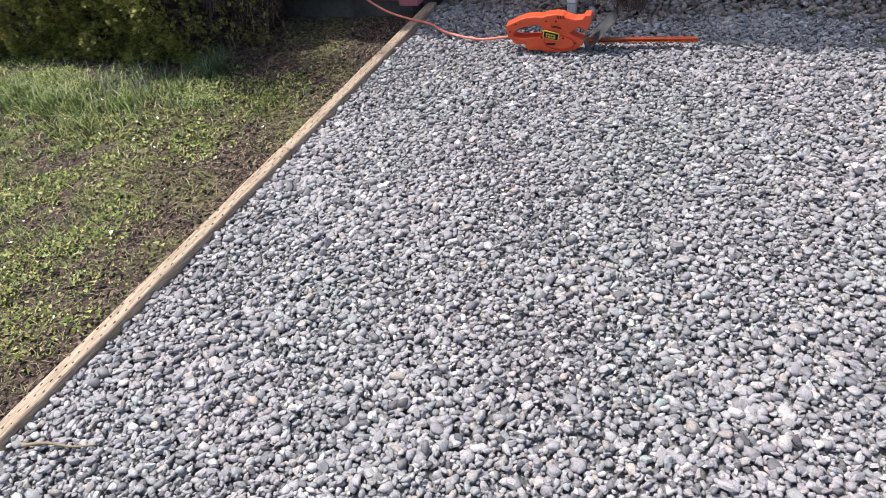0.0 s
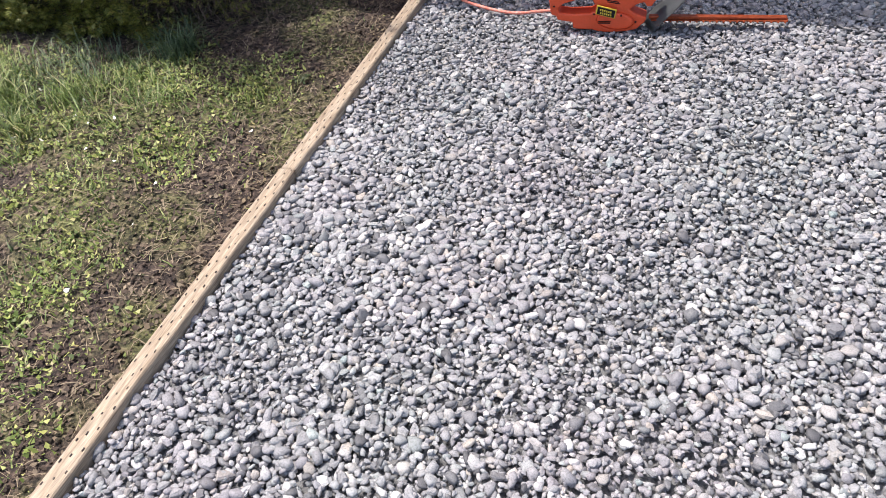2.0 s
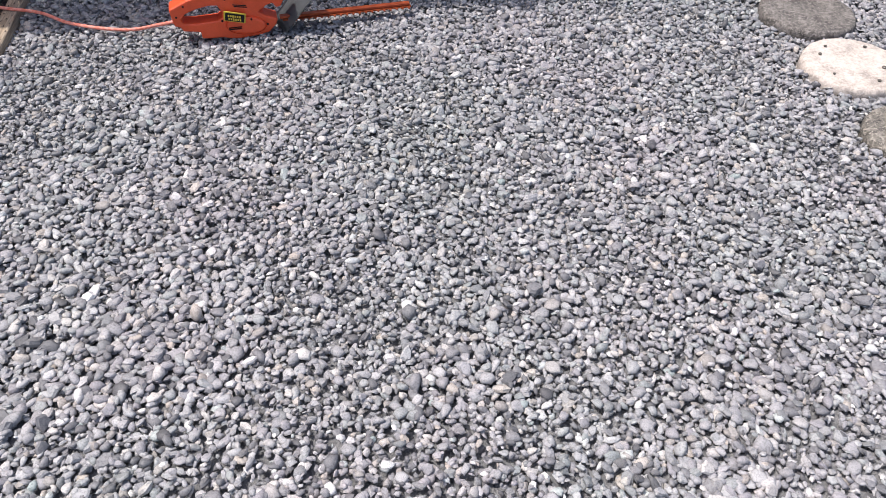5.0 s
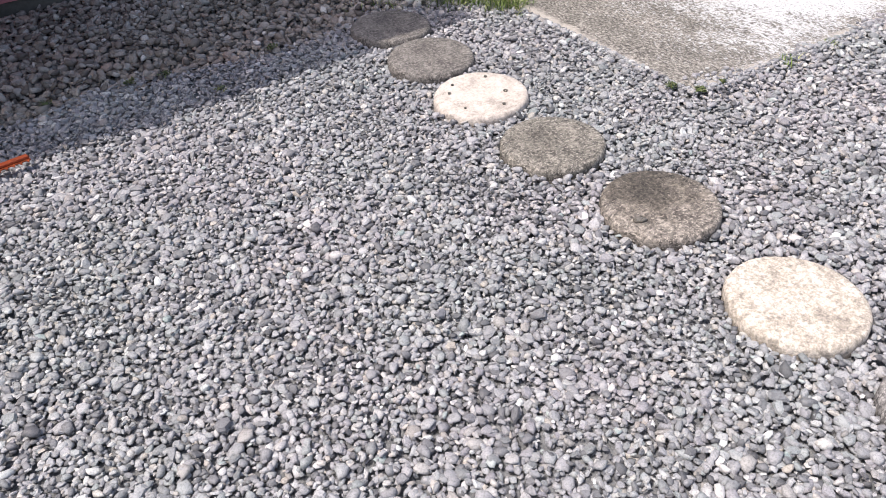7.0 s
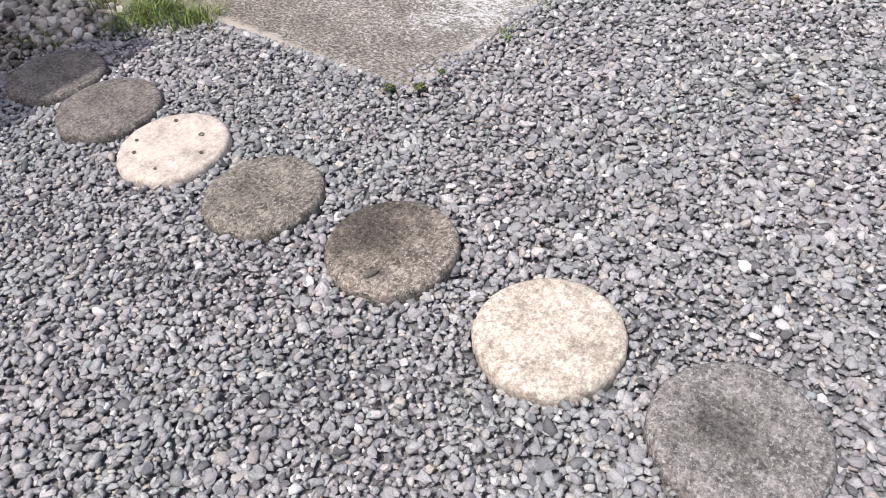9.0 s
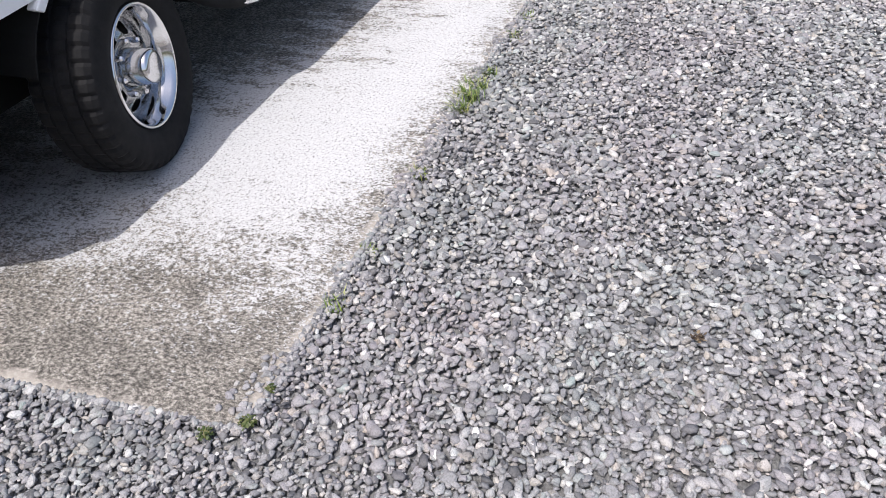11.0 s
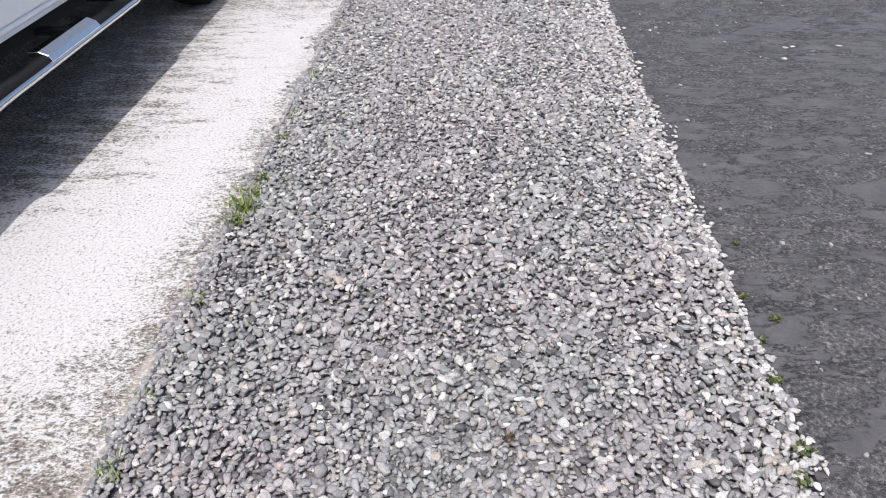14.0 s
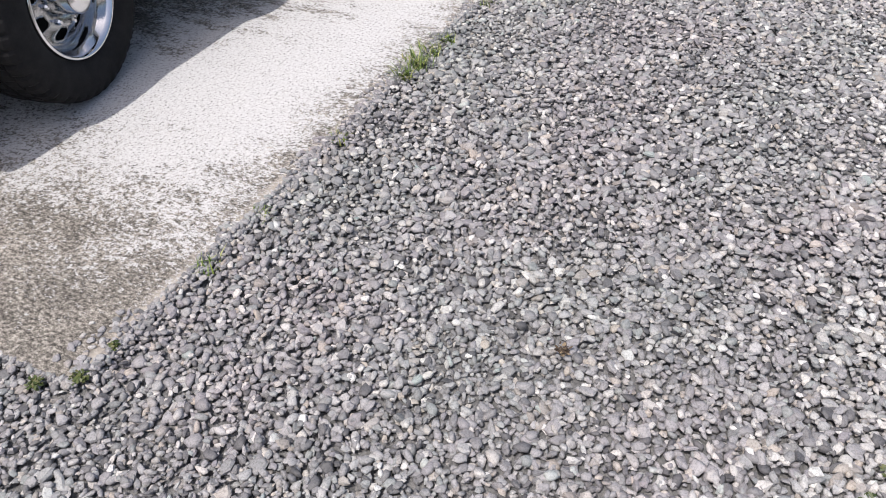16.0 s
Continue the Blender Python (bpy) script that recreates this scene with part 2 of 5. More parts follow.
def slab_material():
    """Bleached concrete with exposed grit; weathered dark towards its outer corner and along the edges; dirt and
    painted-in shade darken it by the truck.
    """
    m, nt, b = start("driveway_concrete")
    math_node = math_nodes(nt)
    grit = noise_tex(nt, 88, 3, 0.8)
    pale = ramp(nt, grit, [(0.33, (0.08, 0.08, 0.08)), (0.375, (0.27, 0.265, 0.26)), (0.425, (0.45, 0.447, 0.442)), (0.58, (0.555, 0.552, 0.55))])
    fine = noise_tex(nt, 72, 3, 0.85, (1.3, 0.8, 1.0), (0.3, 0.7, 0.437))
    dirty = ramp(nt, fine, [(0.36, (0.045, 0.042, 0.038)), (0.45, (0.135, 0.126, 0.114)), (0.54, (0.25, 0.234, 0.213)), (0.62, (0.44, 0.418, 0.388))])
    tc = nt.nodes.new("ShaderNodeTexCoord")
    sep = nt.nodes.new("ShaderNodeSeparateXYZ")
    nt.links.new(tc.outputs["Object"], sep.inputs[0])
    X, Y = sep.outputs[0], sep.outputs[1]
    wob = math_node("MULTIPLY", math_node("SUBTRACT", noise_tex(nt, 2.6, 6, 0.7), 0.5), 1.3)
    corner = math_node("ADD", math_node("SUBTRACT", X, 0.30), wob)
    edge = math_node("ADD", math_node("MULTIPLY", Y, 2.2), math_node("MULTIPLY", wob, 0.8))
    low = math_node("MINIMUM", corner, math_node("ADD", edge, math_node("MULTIPLY", X, 0.10)))
    ended = math_node("ADD", math_node("MULTIPLY", math_node("SUBTRACT", 5.05, X), 0.9), math_node("MULTIPLY", wob, 0.9))
    low = math_node("MINIMUM", low, ended)
    speckle = math_node("MULTIPLY", math_node("SUBTRACT", noise_tex(nt, 64, 3, 0.85, (1.2, 0.8, 1.0)), 0.5), 3.1)
    cross_streaks = math_node("MULTIPLY", math_node("SUBTRACT", noise_tex(nt, 1.0, 6, 0.75, (10.0, 2.6, 1.0)), 0.5), 1.3)
    # darker by the truck: streaky dirt, plus its shade painted into the colour
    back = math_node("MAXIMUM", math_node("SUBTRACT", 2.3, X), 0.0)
    truck_dirt_shade = math_node("ADD", math_node("ADD", math_node("SUBTRACT", 0.98, Y), math_node("MULTIPLY", back, 0.7)), math_node("ADD", math_node("MULTIPLY", wob, 0.5), math_node("MULTIPLY", cross_streaks, 1.5)))
    low = math_node("MINIMUM", low, math_node("MAXIMUM", math_node("ADD", truck_dirt_shade, 0.2), -0.2))
    low = math_node("ADD", math_node("ADD", low, speckle), math_node("MINIMUM", cross_streaks, 0.12))
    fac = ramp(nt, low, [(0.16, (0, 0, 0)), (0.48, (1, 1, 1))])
    blotch = ramp(nt, noise_tex(nt, 5, 6, 0.75), [(0.36, (0.60, 0.585, 0.555)), (0.5, (0.86, 0.84, 0.80)), (0.62, (1.08, 1.05, 1.0))])
    dirty = mix(nt, "MULTIPLY", 1.0, dirty, blotch)
    # worn sandy rim along the cast edges
    rim = math_node("MINIMUM", math_node("ADD", X, 0.05), Y)
    rim = math_node("ADD", rim, math_node("MULTIPLY", math_node("SUBTRACT", noise_tex(nt, 11, 4, 0.7), 0.5), 0.10))
    dirty = mix(nt, "MIX", ramp(nt, rim, [(0.012, (0.75, 0.75, 0.75)), (0.05, (0, 0, 0))]), dirty, (0.44, 0.40, 0.35))
    # the dirty colour also carries the painted shade by the truck
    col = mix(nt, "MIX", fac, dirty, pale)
    # broad dark patch with a ragged rim where the engine stands
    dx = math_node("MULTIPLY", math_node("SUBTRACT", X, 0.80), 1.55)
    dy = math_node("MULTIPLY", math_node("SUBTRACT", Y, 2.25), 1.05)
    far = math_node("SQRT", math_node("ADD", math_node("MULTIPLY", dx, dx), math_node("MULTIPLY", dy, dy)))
    engine_patch = ramp(nt, math_node("ADD", far, math_node("MULTIPLY", wob, 0.45)), [(0.42, (0.22, 0.21, 0.215)), (0.72, (0.5, 0.49, 0.49)), (1.0, (1, 1, 1))])
    col = mix(nt, "MULTIPLY", 1.0, col, engine_patch)
    nt.links.new(col, b.inputs["Base Color"])
    b.inputs["Roughness"].default_value = 0.9
    bump(nt, b, mix(nt, "MIX", 0.5, grit, fine), 0.7, 0.004)
    return m


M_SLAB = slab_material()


def sealed_material():
    """Old asphalt under a peeling seal coat: smooth grey skins with curled edges over rough dark grit."""
    m, nt, b = start("sealed_asphalt")
    math_node = math_nodes(nt)
    grit = noise_tex(nt, 70, 4, 0.85)
    skin = noise_tex(nt, 4.2, 9, 0.70, (1.5, 0.8, 1.0))
    broad = noise_tex(nt, 0.7, 4, 0.6, shift=(2.1, 0.4, 0.3))
    height = math_node("ADD", skin, math_node("MULTIPLY", math_node("SUBTRACT", broad, 0.5), 0.45))
    worn = mix(nt, "MULTIPLY", 1.0, ramp(nt, grit, [(0.38, (0.022, 0.022, 0.023)), (0.48, (0.066, 0.065, 0.065)), (0.57, (0.115, 0.113, 0.112)), (0.67, (0.28, 0.275, 0.27))]),
               ramp(nt, noise_tex(nt, 6, 4, 0.6), [(0.35, (0.75, 0.75, 0.78)), (0.65, (1.1, 1.08, 1.08))]))
    skin_col = ramp(nt, noise_tex(nt, 9, 5, 0.65), [(0.35, (0.070, 0.069, 0.072)), (0.65, (0.108, 0.106, 0.11))])
    skin_col = mix(nt, "MULTIPLY", 0.5, skin_col, ramp(nt, grit, [(0.40, (0.6, 0.6, 0.6)), (0.52, (1, 1, 1))]))
    col = mix(nt, "MIX", ramp(nt, height, [(0.485, (0, 0, 0)), (0.50, (1, 1, 1))]), worn, skin_col)
    lip = ramp(nt, height, [(0.465, (1, 1, 1)), (0.484, (0.2, 0.2, 0.2)), (0.497, (1, 1, 1))])
    col = mix(nt, "MULTIPLY", 0.85, col, lip)
    split = ramp(nt, noise_tex(nt, 3.1, 9, 0.66, (1.7, 0.6, 1.0), (5.0, 2.0, 1.0)), [(0.486, (1, 1, 1)), (0.4985, (0.15, 0.15, 0.15)), (0.511, (1, 1, 1))])
    col = mix(nt, "MULTIPLY", 0.8, col, split)
    nt.links.new(col, b.inputs["Base Color"])
    b.inputs["Roughness"].default_value = 0.72
    relief = mix(nt, "ADD", 1.0, ramp(nt, height, [(0.485, (0, 0, 0)), (0.50, (0.5, 0.5, 0.5))]), mix(nt, "MULTIPLY", 1.0, grit, split))
    bump(nt, b, relief, 0.7, 0.006)
    return m


def road_material():
    m, nt, b = start("road_asphalt")
    grit = noise_tex(nt, 48, 3, 0.8)
    col = ramp(nt, noise_tex(nt, 1.1, 6, 0.65, (1.2, 1.0, 1)), [(0.35, (0.105, 0.098, 0.086)), (0.5, (0.128, 0.121, 0.108)), (0.68, (0.16, 0.15, 0.132))])
    col = mix(nt, "MULTIPLY", 1.0, col, ramp(nt, grit, [(0.36, (0.4, 0.4, 0.4)), (0.5, (0.92, 0.92, 0.92)), (0.60, (1.4, 1.4, 1.4)), (0.68, (2.2, 2.2, 2.1))]))
    nt.links.new(col, b.inputs["Base Color"])
    b.inputs["Roughness"].default_value = 0.8
    bump(nt, b, grit, 0.5, 0.004)
    return m


M_ASPHALT, M_ROAD = sealed_material(), road_material()


def paver_material(name, dark, light, stain=0.0, centre=(0.0, 0.0), grain=1.0, chip=None, reach=0.0):
    """Exposed-grit concrete; a stain of lichen and dirt grows outwards from a point of its own."""
    m, nt, b = start(name)
    grit = noise_tex(nt, 72, 3, 0.85, shift=(3.37, 1.713, 0.437))
    patch = noise_tex(nt, 9, 5, 0.7, shift=(3.37, 1.713, 0.437))
    col = mix(nt, "MULTIPLY", 1.0, ramp(nt, patch, [(0.36, tuple(c * 0.72 for c in dark)), (0.48, dark), (0.62, light)]),
              ramp(nt, grit, [(0.36, (1 - 0.7 * grain,) * 3), (0.46, (1 - 0.3 * grain,) * 3), (0.54, (1, 1, 1)), (0.64, (1 + 0.35 * grain,) * 3)]))
    specks = ramp(nt, noise_tex(nt, 95, 2, 0.75, shift=(1.1, 2.3, 0.2)), [(0.56, (0, 0, 0)), (0.61, (0.75 * grain,) * 3)])
    col = mix(nt, "MIX", specks, col, chip or tuple(min(0.75, 1.75 * c) for c in light))
    if stain:
        tc = nt.nodes.new("ShaderNodeTexCoord")
        far = nt.nodes.new("ShaderNodeVectorMath")
        far.operation = "DISTANCE"
        nt.links.new(tc.outputs["Object"], far.inputs[0])
        far.inputs[1].default_value = (*centre, 0)
        wide = nt.nodes.new("ShaderNodeMath")
        wide.operation = "MULTIPLY_ADD"
        nt.links.new(noise_tex(nt, 16, 6, 0.75, shift=(3.37, 1.713, 0.437)), wide.inputs[0])
        wide.inputs[1].default_value = 0.42
        nt.links.new(far.outputs["Value"], wide.inputs[2])
        col = mix(nt, "MULTIPLY", stain, col, ramp(nt, wide.outputs[0], [(0.21 + reach, (0.30, 0.295, 0.28)), (0.27 + reach, (0.56, 0.55, 0.53)), (0.35 + reach, (1, 1, 1))]))
    nt.links.new(col, b.inputs["Base Color"])
    b.inputs["Roughness"].default_value = 0.92
    bump(nt, b, mix(nt, "MIX", 0.4, grit, patch), 0.8, 0.005)
    return m


M_PAVER_DARK = paver_material("weathered_paver", (0.145, 0.13, 0.115), (0.20, 0.18, 0.16), 0.3, (0.02, 0.05), 0.8)
M_PAVER_STAINED = paver_material("stained_grit_paver", (0.20, 0.174, 0.148), (0.27, 0.234, 0.195), 0.95, (0.03, 0.10), reach=0.08)
M_PAVER_MOSS = paver_material("mossy_paver", (0.16, 0.145, 0.122), (0.23, 0.208, 0.175), 0.5, (-0.03, 0.04))
M_PAVER_PALE = paver_material("pale_pitted_paver", (0.50, 0.435, 0.375), (0.58, 0.51, 0.445), grain=0.32, chip=(0.64, 0.58, 0.52))
M_PAVER_LICHEN = paver_material("pale_lichen_paver", (0.50, 0.435, 0.36), (0.60, 0.535, 0.455), grain=0.65, chip=(0.30, 0.26, 0.19))
M_PAVER_GREY = paver_material("grey_paver", (0.19, 0.176, 0.165), (0.23, 0.214, 0.20), 0.85, (-0.01, 0.03), 0.9, (0.40, 0.375, 0.35))


# ---- mesh helpers ----
def part(name, bm, material, parent=None, label="", smooth=False):
    me = bpy.data.meshes.new(name)
    if smooth:
        for f in bm.faces:
            f.smooth = True
    bmesh.ops.recalc_face_normals(bm, faces=bm.faces)
    bm.to_mesh(me)
    bm.free()
    me.materials.append(material)
    ob = new(name, me)
    ob.parent = parent
    return tagged(ob, label)


def empty(name, m=None):
    ob = new(name)
    ob.empty_display_size = 0.1
    if m is not None:
        ob.matrix_basis = m
    return ob


def box(bm, x0, x1, y0, y1, z0, z1, bev=0.0, seg=2):
    r = bmesh.ops.create_cube(bm, size=1.0, matrix=Matrix.Translation(((x0 + x1) / 2, (y0 + y1) / 2, (z0 + z1) / 2))
                              @ Matrix.Diagonal((x1 - x0, y1 - y0, z1 - z0, 1)))
    if bev:
        edges = list({e for v in r["verts"] for e in v.link_edges})
        bmesh.ops.bevel(bm, geom=edges, offset=bev, segments=seg, affect="EDGES", profile=0.5)
    return bm


def B():
    return bmesh.new()


def prism(bm, pts, axis, lo, hi, holes=(), bev=0.0, seg=2):
    """An outline in the plane across axis ('y': x,z; 'z': x,y), filled and made thick from lo to hi."""
    def at(p, h):
        return (p[0], h, p[1]) if axis == "y" else (p[0], p[1], h) if axis == "z" else (h, p[0], p[1])
    edges = []
    for loop in (pts, *holes):
        vs = [bm.verts.new(at(p, lo)) for p in loop]
        edges += [bm.edges.new((a, b)) for a, b in zip(vs, vs[1:] + vs[:1])]
    if holes:
        faces = [g for g in bmesh.ops.triangle_fill(bm, use_beauty=True, edges=edges)["geom"] if isinstance(g, bmesh.types.BMFace)]
    else:
        faces = [bm.faces.new(vs)]
    ext = bmesh.ops.extrude_face_region(bm, geom=faces)["geom"]
    d = hi - lo
    off = (0, d, 0) if axis == "y" else (0, 0, d) if axis == "z" else (d, 0, 0)
    bmesh.ops.translate(bm, vec=off, verts=[g for g in ext if isinstance(g, bmesh.types.BMVert)])
    bmesh.ops.recalc_face_normals(bm, faces=bm.faces)
    if bev:
        sharp = [e for e in bm.edges if len(e.link_faces) == 2 and e.calc_face_angle(0) > 1.0]
        bmesh.ops.bevel(bm, geom=sharp, offset=bev, segments=seg, affect="EDGES", profile=0.5)
    return bm


def lathe(bm, profile, seg, axis="y", closed=False, radius_of=None):
    """Turns (radius, along) points round an axis."""
    rings = []
    for k in range(seg):
        a = 2 * math.pi * k / seg
        ring = []
        for i, (r, h) in enumerate(profile):
            rr = radius_of(i, k, r) if radius_of else r
            ring.append(bm.verts.new((rr * math.cos(a), h, rr * math.sin(a)) if axis == "y" else (rr * math.cos(a), rr * math.sin(a), h)))
        rings.append(ring)
    n = len(profile)
    for k in range(seg):
        a, b = rings[k], rings[(k + 1) % seg]
        for i in range(n if closed else n - 1):
            j = (i + 1) % n
            bm.faces.new((a[i], b[i], b[j], a[j]))
    return bm


def tube(bm, pts, r, n=8, caps=True):
    """A round bar along points, smoothed by a Catmull-Rom curve."""
    P = [Vector(p) for p in pts]
    path = []
    for i in range(len(P) - 1):
        p0, p1, p2, p3 = P[max(i - 1, 0)], P[i], P[i + 1], P[min(i + 2, len(P) - 1)]
        for s in range(8):
            t = s / 8
            path.append(0.5 * ((2 * p1) + (p2 - p0) * t + (2 * p0 - 5 * p1 + 4 * p2 - p3) * t * t + (3 * p1 - p0 - 3 * p2 + p3) * t ** 3))
    path.append(P[-1])
    rings = []
    up = Vector((0.13, 0.21, 1)).normalized()
    for i, p in enumerate(path):
        d = (path[min(i + 1, len(path) - 1)] - path[max(i - 1, 0)]).normalized()
        s = d.cross(up)
        s = s.normalized() if s.length > 1e-4 else Vector((1, 0, 0))
        u = s.cross(d)
        rr = r(i / (len(path) - 1)) if callable(r) else r
        rings.append([bm.verts.new(p + rr * (math.cos(2 * math.pi * k / n) * s + math.sin(2 * math.pi * k / n) * u)) for k in range(n)])
    for a, b in zip(rings, rings[1:]):
        for k in range(n):
            bm.faces.new((a[k], a[(k + 1) % n], b[(k + 1) % n], b[k]))
    if caps:
        bm.faces.new(rings[0][::-1]), bm.faces.new(rings[-1])
    return bm


def array_mesh(name, verts, faces, material, smooth=True):
    """A mesh from numpy arrays of vertices (n, 3) and equal-sided faces (m, k), or a list of such face arrays."""
    me = bpy.data.meshes.new(name)
    faces = faces if isinstance(faces, list) else [faces]
    me.vertices.add(len(verts))
    me.vertices.foreach_set("co", np.ascontiguousarray(verts, dtype=np.float32).ravel())
    total = np.concatenate([np.full(len(f), f.shape[1], dtype=np.int32) for f in faces])
    loops = np.concatenate([f.ravel() for f in faces]).astype(np.int32)
    me.loops.add(len(loops))
    me.loops.foreach_set("vertex_index", loops)
    me.polygons.add(len(total))
    me.polygons.foreach_set("loop_start", np.concatenate([[0], np.cumsum(total)[:-1]]).astype(np.int32))
    me.polygons.foreach_set("loop_total", total)
    me.polygons.foreach_set("use_smooth", np.full(len(total), smooth))
    me.update(calc_edges=True)
    me.materials.append(material)
    return me


rng = np.random.default_rng(7)

# ---- the plan ----
SLAB_Z, EDGE = 0.010, radians(-4.0)


def slab_edge(x):
    """The slab's long edge, y at x."""
    return 1.93 - (x - 3.94) * 0.068


def asphalt_edge(x):
    """The asphalt's edge, y at x: it runs along the gravel strip and steps back where the yard widens."""
    return 0.03 - (x - 3.1) * 0.06 - 0.75 * np.clip((2.95 - x) / 0.35, 0, 1)


def road_edge(y):
    return 9.22 - y * 0.03


# ---- setting ----
def grid_sheet(name, x0, x1, y0, y1, step, height, material):
    nx, ny = int((x1 - x0) / step) + 1, int((y1 - y0) / step) + 1
    xs, ys = np.linspace(x0, x1, nx), np.linspace(y0, y1, ny)
    verts = np.array([(x, y, height(x, y)) for y in ys for x in xs])
    i = np.arange(nx * ny).reshape(ny, nx)
    faces = np.stack([i[:-1, :-1], i[:-1, 1:], i[1:, 1:], i[1:, :-1]], -1).reshape(-1, 4)
    return new(name, array_mesh(name, verts, faces, material))


bm = B()
box(bm, -400, 400, -400, 400, -0.5, -0.12)
tagged(part("ground", bm, M_GROUND), "open grassy ground around the yard", "ground", kind="structure")


def soil_height(x, y):
    h = -0.055 + 0.03 * noise.noise((x * 2.1, y * 2.1, 0.3)) + 0.012 * noise.noise((x * 9, y * 9, 4.0)) + 0.006 * noise.noise((x * 30, y * 30, 9.0))
    return h + 0.02 * min(1.0, max(0.0, (-x - 0.4) / 1.0))


lawn = tagged(grid_sheet("lawn", -4.6, -0.02, -1.2, 3.6, 0.035, soil_height, M_SOIL), "patchy lawn of soil, moss and sparse grass", "lawn", kind="structure")

bm = B()
prism(bm, [(0.0, -0.9), (2.7, -0.9), (3.0, 0.0), (9.15, -0.4), (9.15, 1.7), (4.1, 2.0), (4.25, 4.75), (0.0, 4.75)], "z", -0.11, -0.024)
tagged(part("gravel_bed", bm, M_BED), "grey fines under the loose gravel", "gravel", kind="structure")

# concrete driveway slab, long edge along its own x
slab_pts = [(x, 0.012 * noise.noise((x * 5, 0, 3)) + 0.007 * noise.noise((x * 19, 0, 8)) + 0.02 * max(0.0, noise.noise((x * 2.3, 4, 1)) - 0.25)) for x in np.linspace(0.05, 5.24, 150)]
slab_pts = [(-0.005, 0.055), (0.012, 0.02)] + slab_pts + [(5.16, 7.0), (0.1, 7.0), (-0.05, 2.5), (-0.07, 1.15)]
bm = B()
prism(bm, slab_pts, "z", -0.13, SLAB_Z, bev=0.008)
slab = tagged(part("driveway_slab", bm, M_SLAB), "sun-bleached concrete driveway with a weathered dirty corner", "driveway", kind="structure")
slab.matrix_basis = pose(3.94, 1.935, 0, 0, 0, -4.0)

# sealed asphalt drive, with a slightly ragged edge to the gravel
pts = [(x, asphalt_edge(x) + 0.02 * noise.noise((x * 3, 0, 1)) + 0.01 * noise.noise((x * 14, 0, 5))) for x in np.linspace(-0.2, 9.2, 240)]
bm = B()
prism(bm, pts + [(9.5, -9.0), (-0.2, -9.0)], "z", -0.13, -0.004)
tagged(part("asphalt_drive", bm, M_ASPHALT), "dark sealed asphalt drive with cracks and scuffs", "driveway", kind="structure")

bm = B()
prism(bm, [(road_edge(-40) + 0.09, -40), (18.5, -40), (15.5, 40), (road_edge(40) + 0.09, 40)], "z", -0.13, -0.012)
tagged(part("road", bm, M_ROAD), "worn brownish grey asphalt road", "road", kind="structure")
bm = B()
prism(bm, [(road_edge(-40), -40), (road_edge(-40) + 0.086, -40), (road_edge(40) + 0.086, 40), (road_edge(40), 40)], "z", -0.13, 0.004, bev=0.006)
tagged(part("kerb", bm, M_KERB), "pale concrete edging strip along the road", "kerb", kind="structure")

# timber edging: boards end to end
edging = tagged(empty("timber_edging", pose(0, 0, 0)), "weathered rough-sawn timber edging boards laid end to end along the gravel", "edging")
for y0, y1, dx, turn in ((0.18, 1.83, 0.0, 0.0), (1.831, 3.56, 0.003, -0.1)):
    bm = B()
    box(bm, -0.03, 0.03, y0, y1, -0.10, 0.028, 0.004, 1)
    bmesh.ops.subdivide_edges(bm, edges=[e for e in bm.edges if abs(e.verts[0].co.y - e.verts[1].co.y) > 1], cuts=40)
    for v in bm.verts:
        v.co.x += dx + 0.003 * noise.noise((v.co.y * 4, v.co.x * 30, 2)) + math.tan(radians(turn)) * (v.co.y - y0)
        v.co.z += 0.003 * noise.noise((v.co.y * 5, v.co.x * 40, 7))
    board = part("board", bm, M_WOOD, edging)
    # short dark incisions in staggered rows along the grain
    bm = B()
    rr = random.Random(int(y0 * 10))
    for k in range(int((y1 - y0) / 0.021)):
        yc, xc = y0 + 0.02 + k * 0.021, (-0.017, 0.002, 0.019)[k % 3] + dx + rr.uniform(-0.003, 0.003)
        l = rr.uniform(0.005, 0.011)
        if yc + l < y1:
            box(bm, xc - rr.uniform(0.0008, 0.0016), xc + rr.uniform(0.0008, 0.0016), yc, yc + l, 0.026, 0.0305)
    tagged(part("incision", bm, M_BARK, board), kind="stuff")

# house: rose wall with its corner board, recessed porch wall behind, roof over the porch
house = tagged(empty("house", pose(0, 0, 0)), "dusty rose painted house with a concrete footing and porch roof", "house")
bm = B()
box(bm, -6.0, -0.075, 3.47, 3.60, 0.07, 2.5)
part("wall", bm, M_PINK, house)
bm = B()
box(bm, -0.205, -0.07, 3.602, 4.655, 0.07, 2.9)
part("wall", bm, M_PINK, house)
bm = B()
box(bm, -0.17, -0.055, 3.448, 3.468, 0.045, 2.49, 0.003)
box(bm, -0.068, -0.048, 3.449, 3.56, 0.045, 2.49, 0.003)
part("corner_board", bm, M_PINK, house)
bm = B()
box(bm, -6.0, -0.11, 3.50, 3.62, -0.2, 0.068, 0.004)
box(bm, -0.17, -0.098, 3.63, 4.70, -0.2, 0.066)
part("footing", bm, M_FOUND, house, "damp mossy concrete footing")
bm = B()
box(bm, -0.06, 2.35, 4.66, 4.80, 0.10, 3.2)
part("wall", bm, M_PINK, house)
bm = B()
box(bm, -0.06, 2.33, 4.68, 4.80, -0.2, 0.098)
part("footing", bm, M_FOUND, house)
bm = B()
prism(bm, [(3.56, 2.90), (3.56, 3.04), (9.0, 4.9), (9.0, 4.76)], "x", -6.3, 2.42)
part("roof", bm, M_ROOF, house)
bm = B()
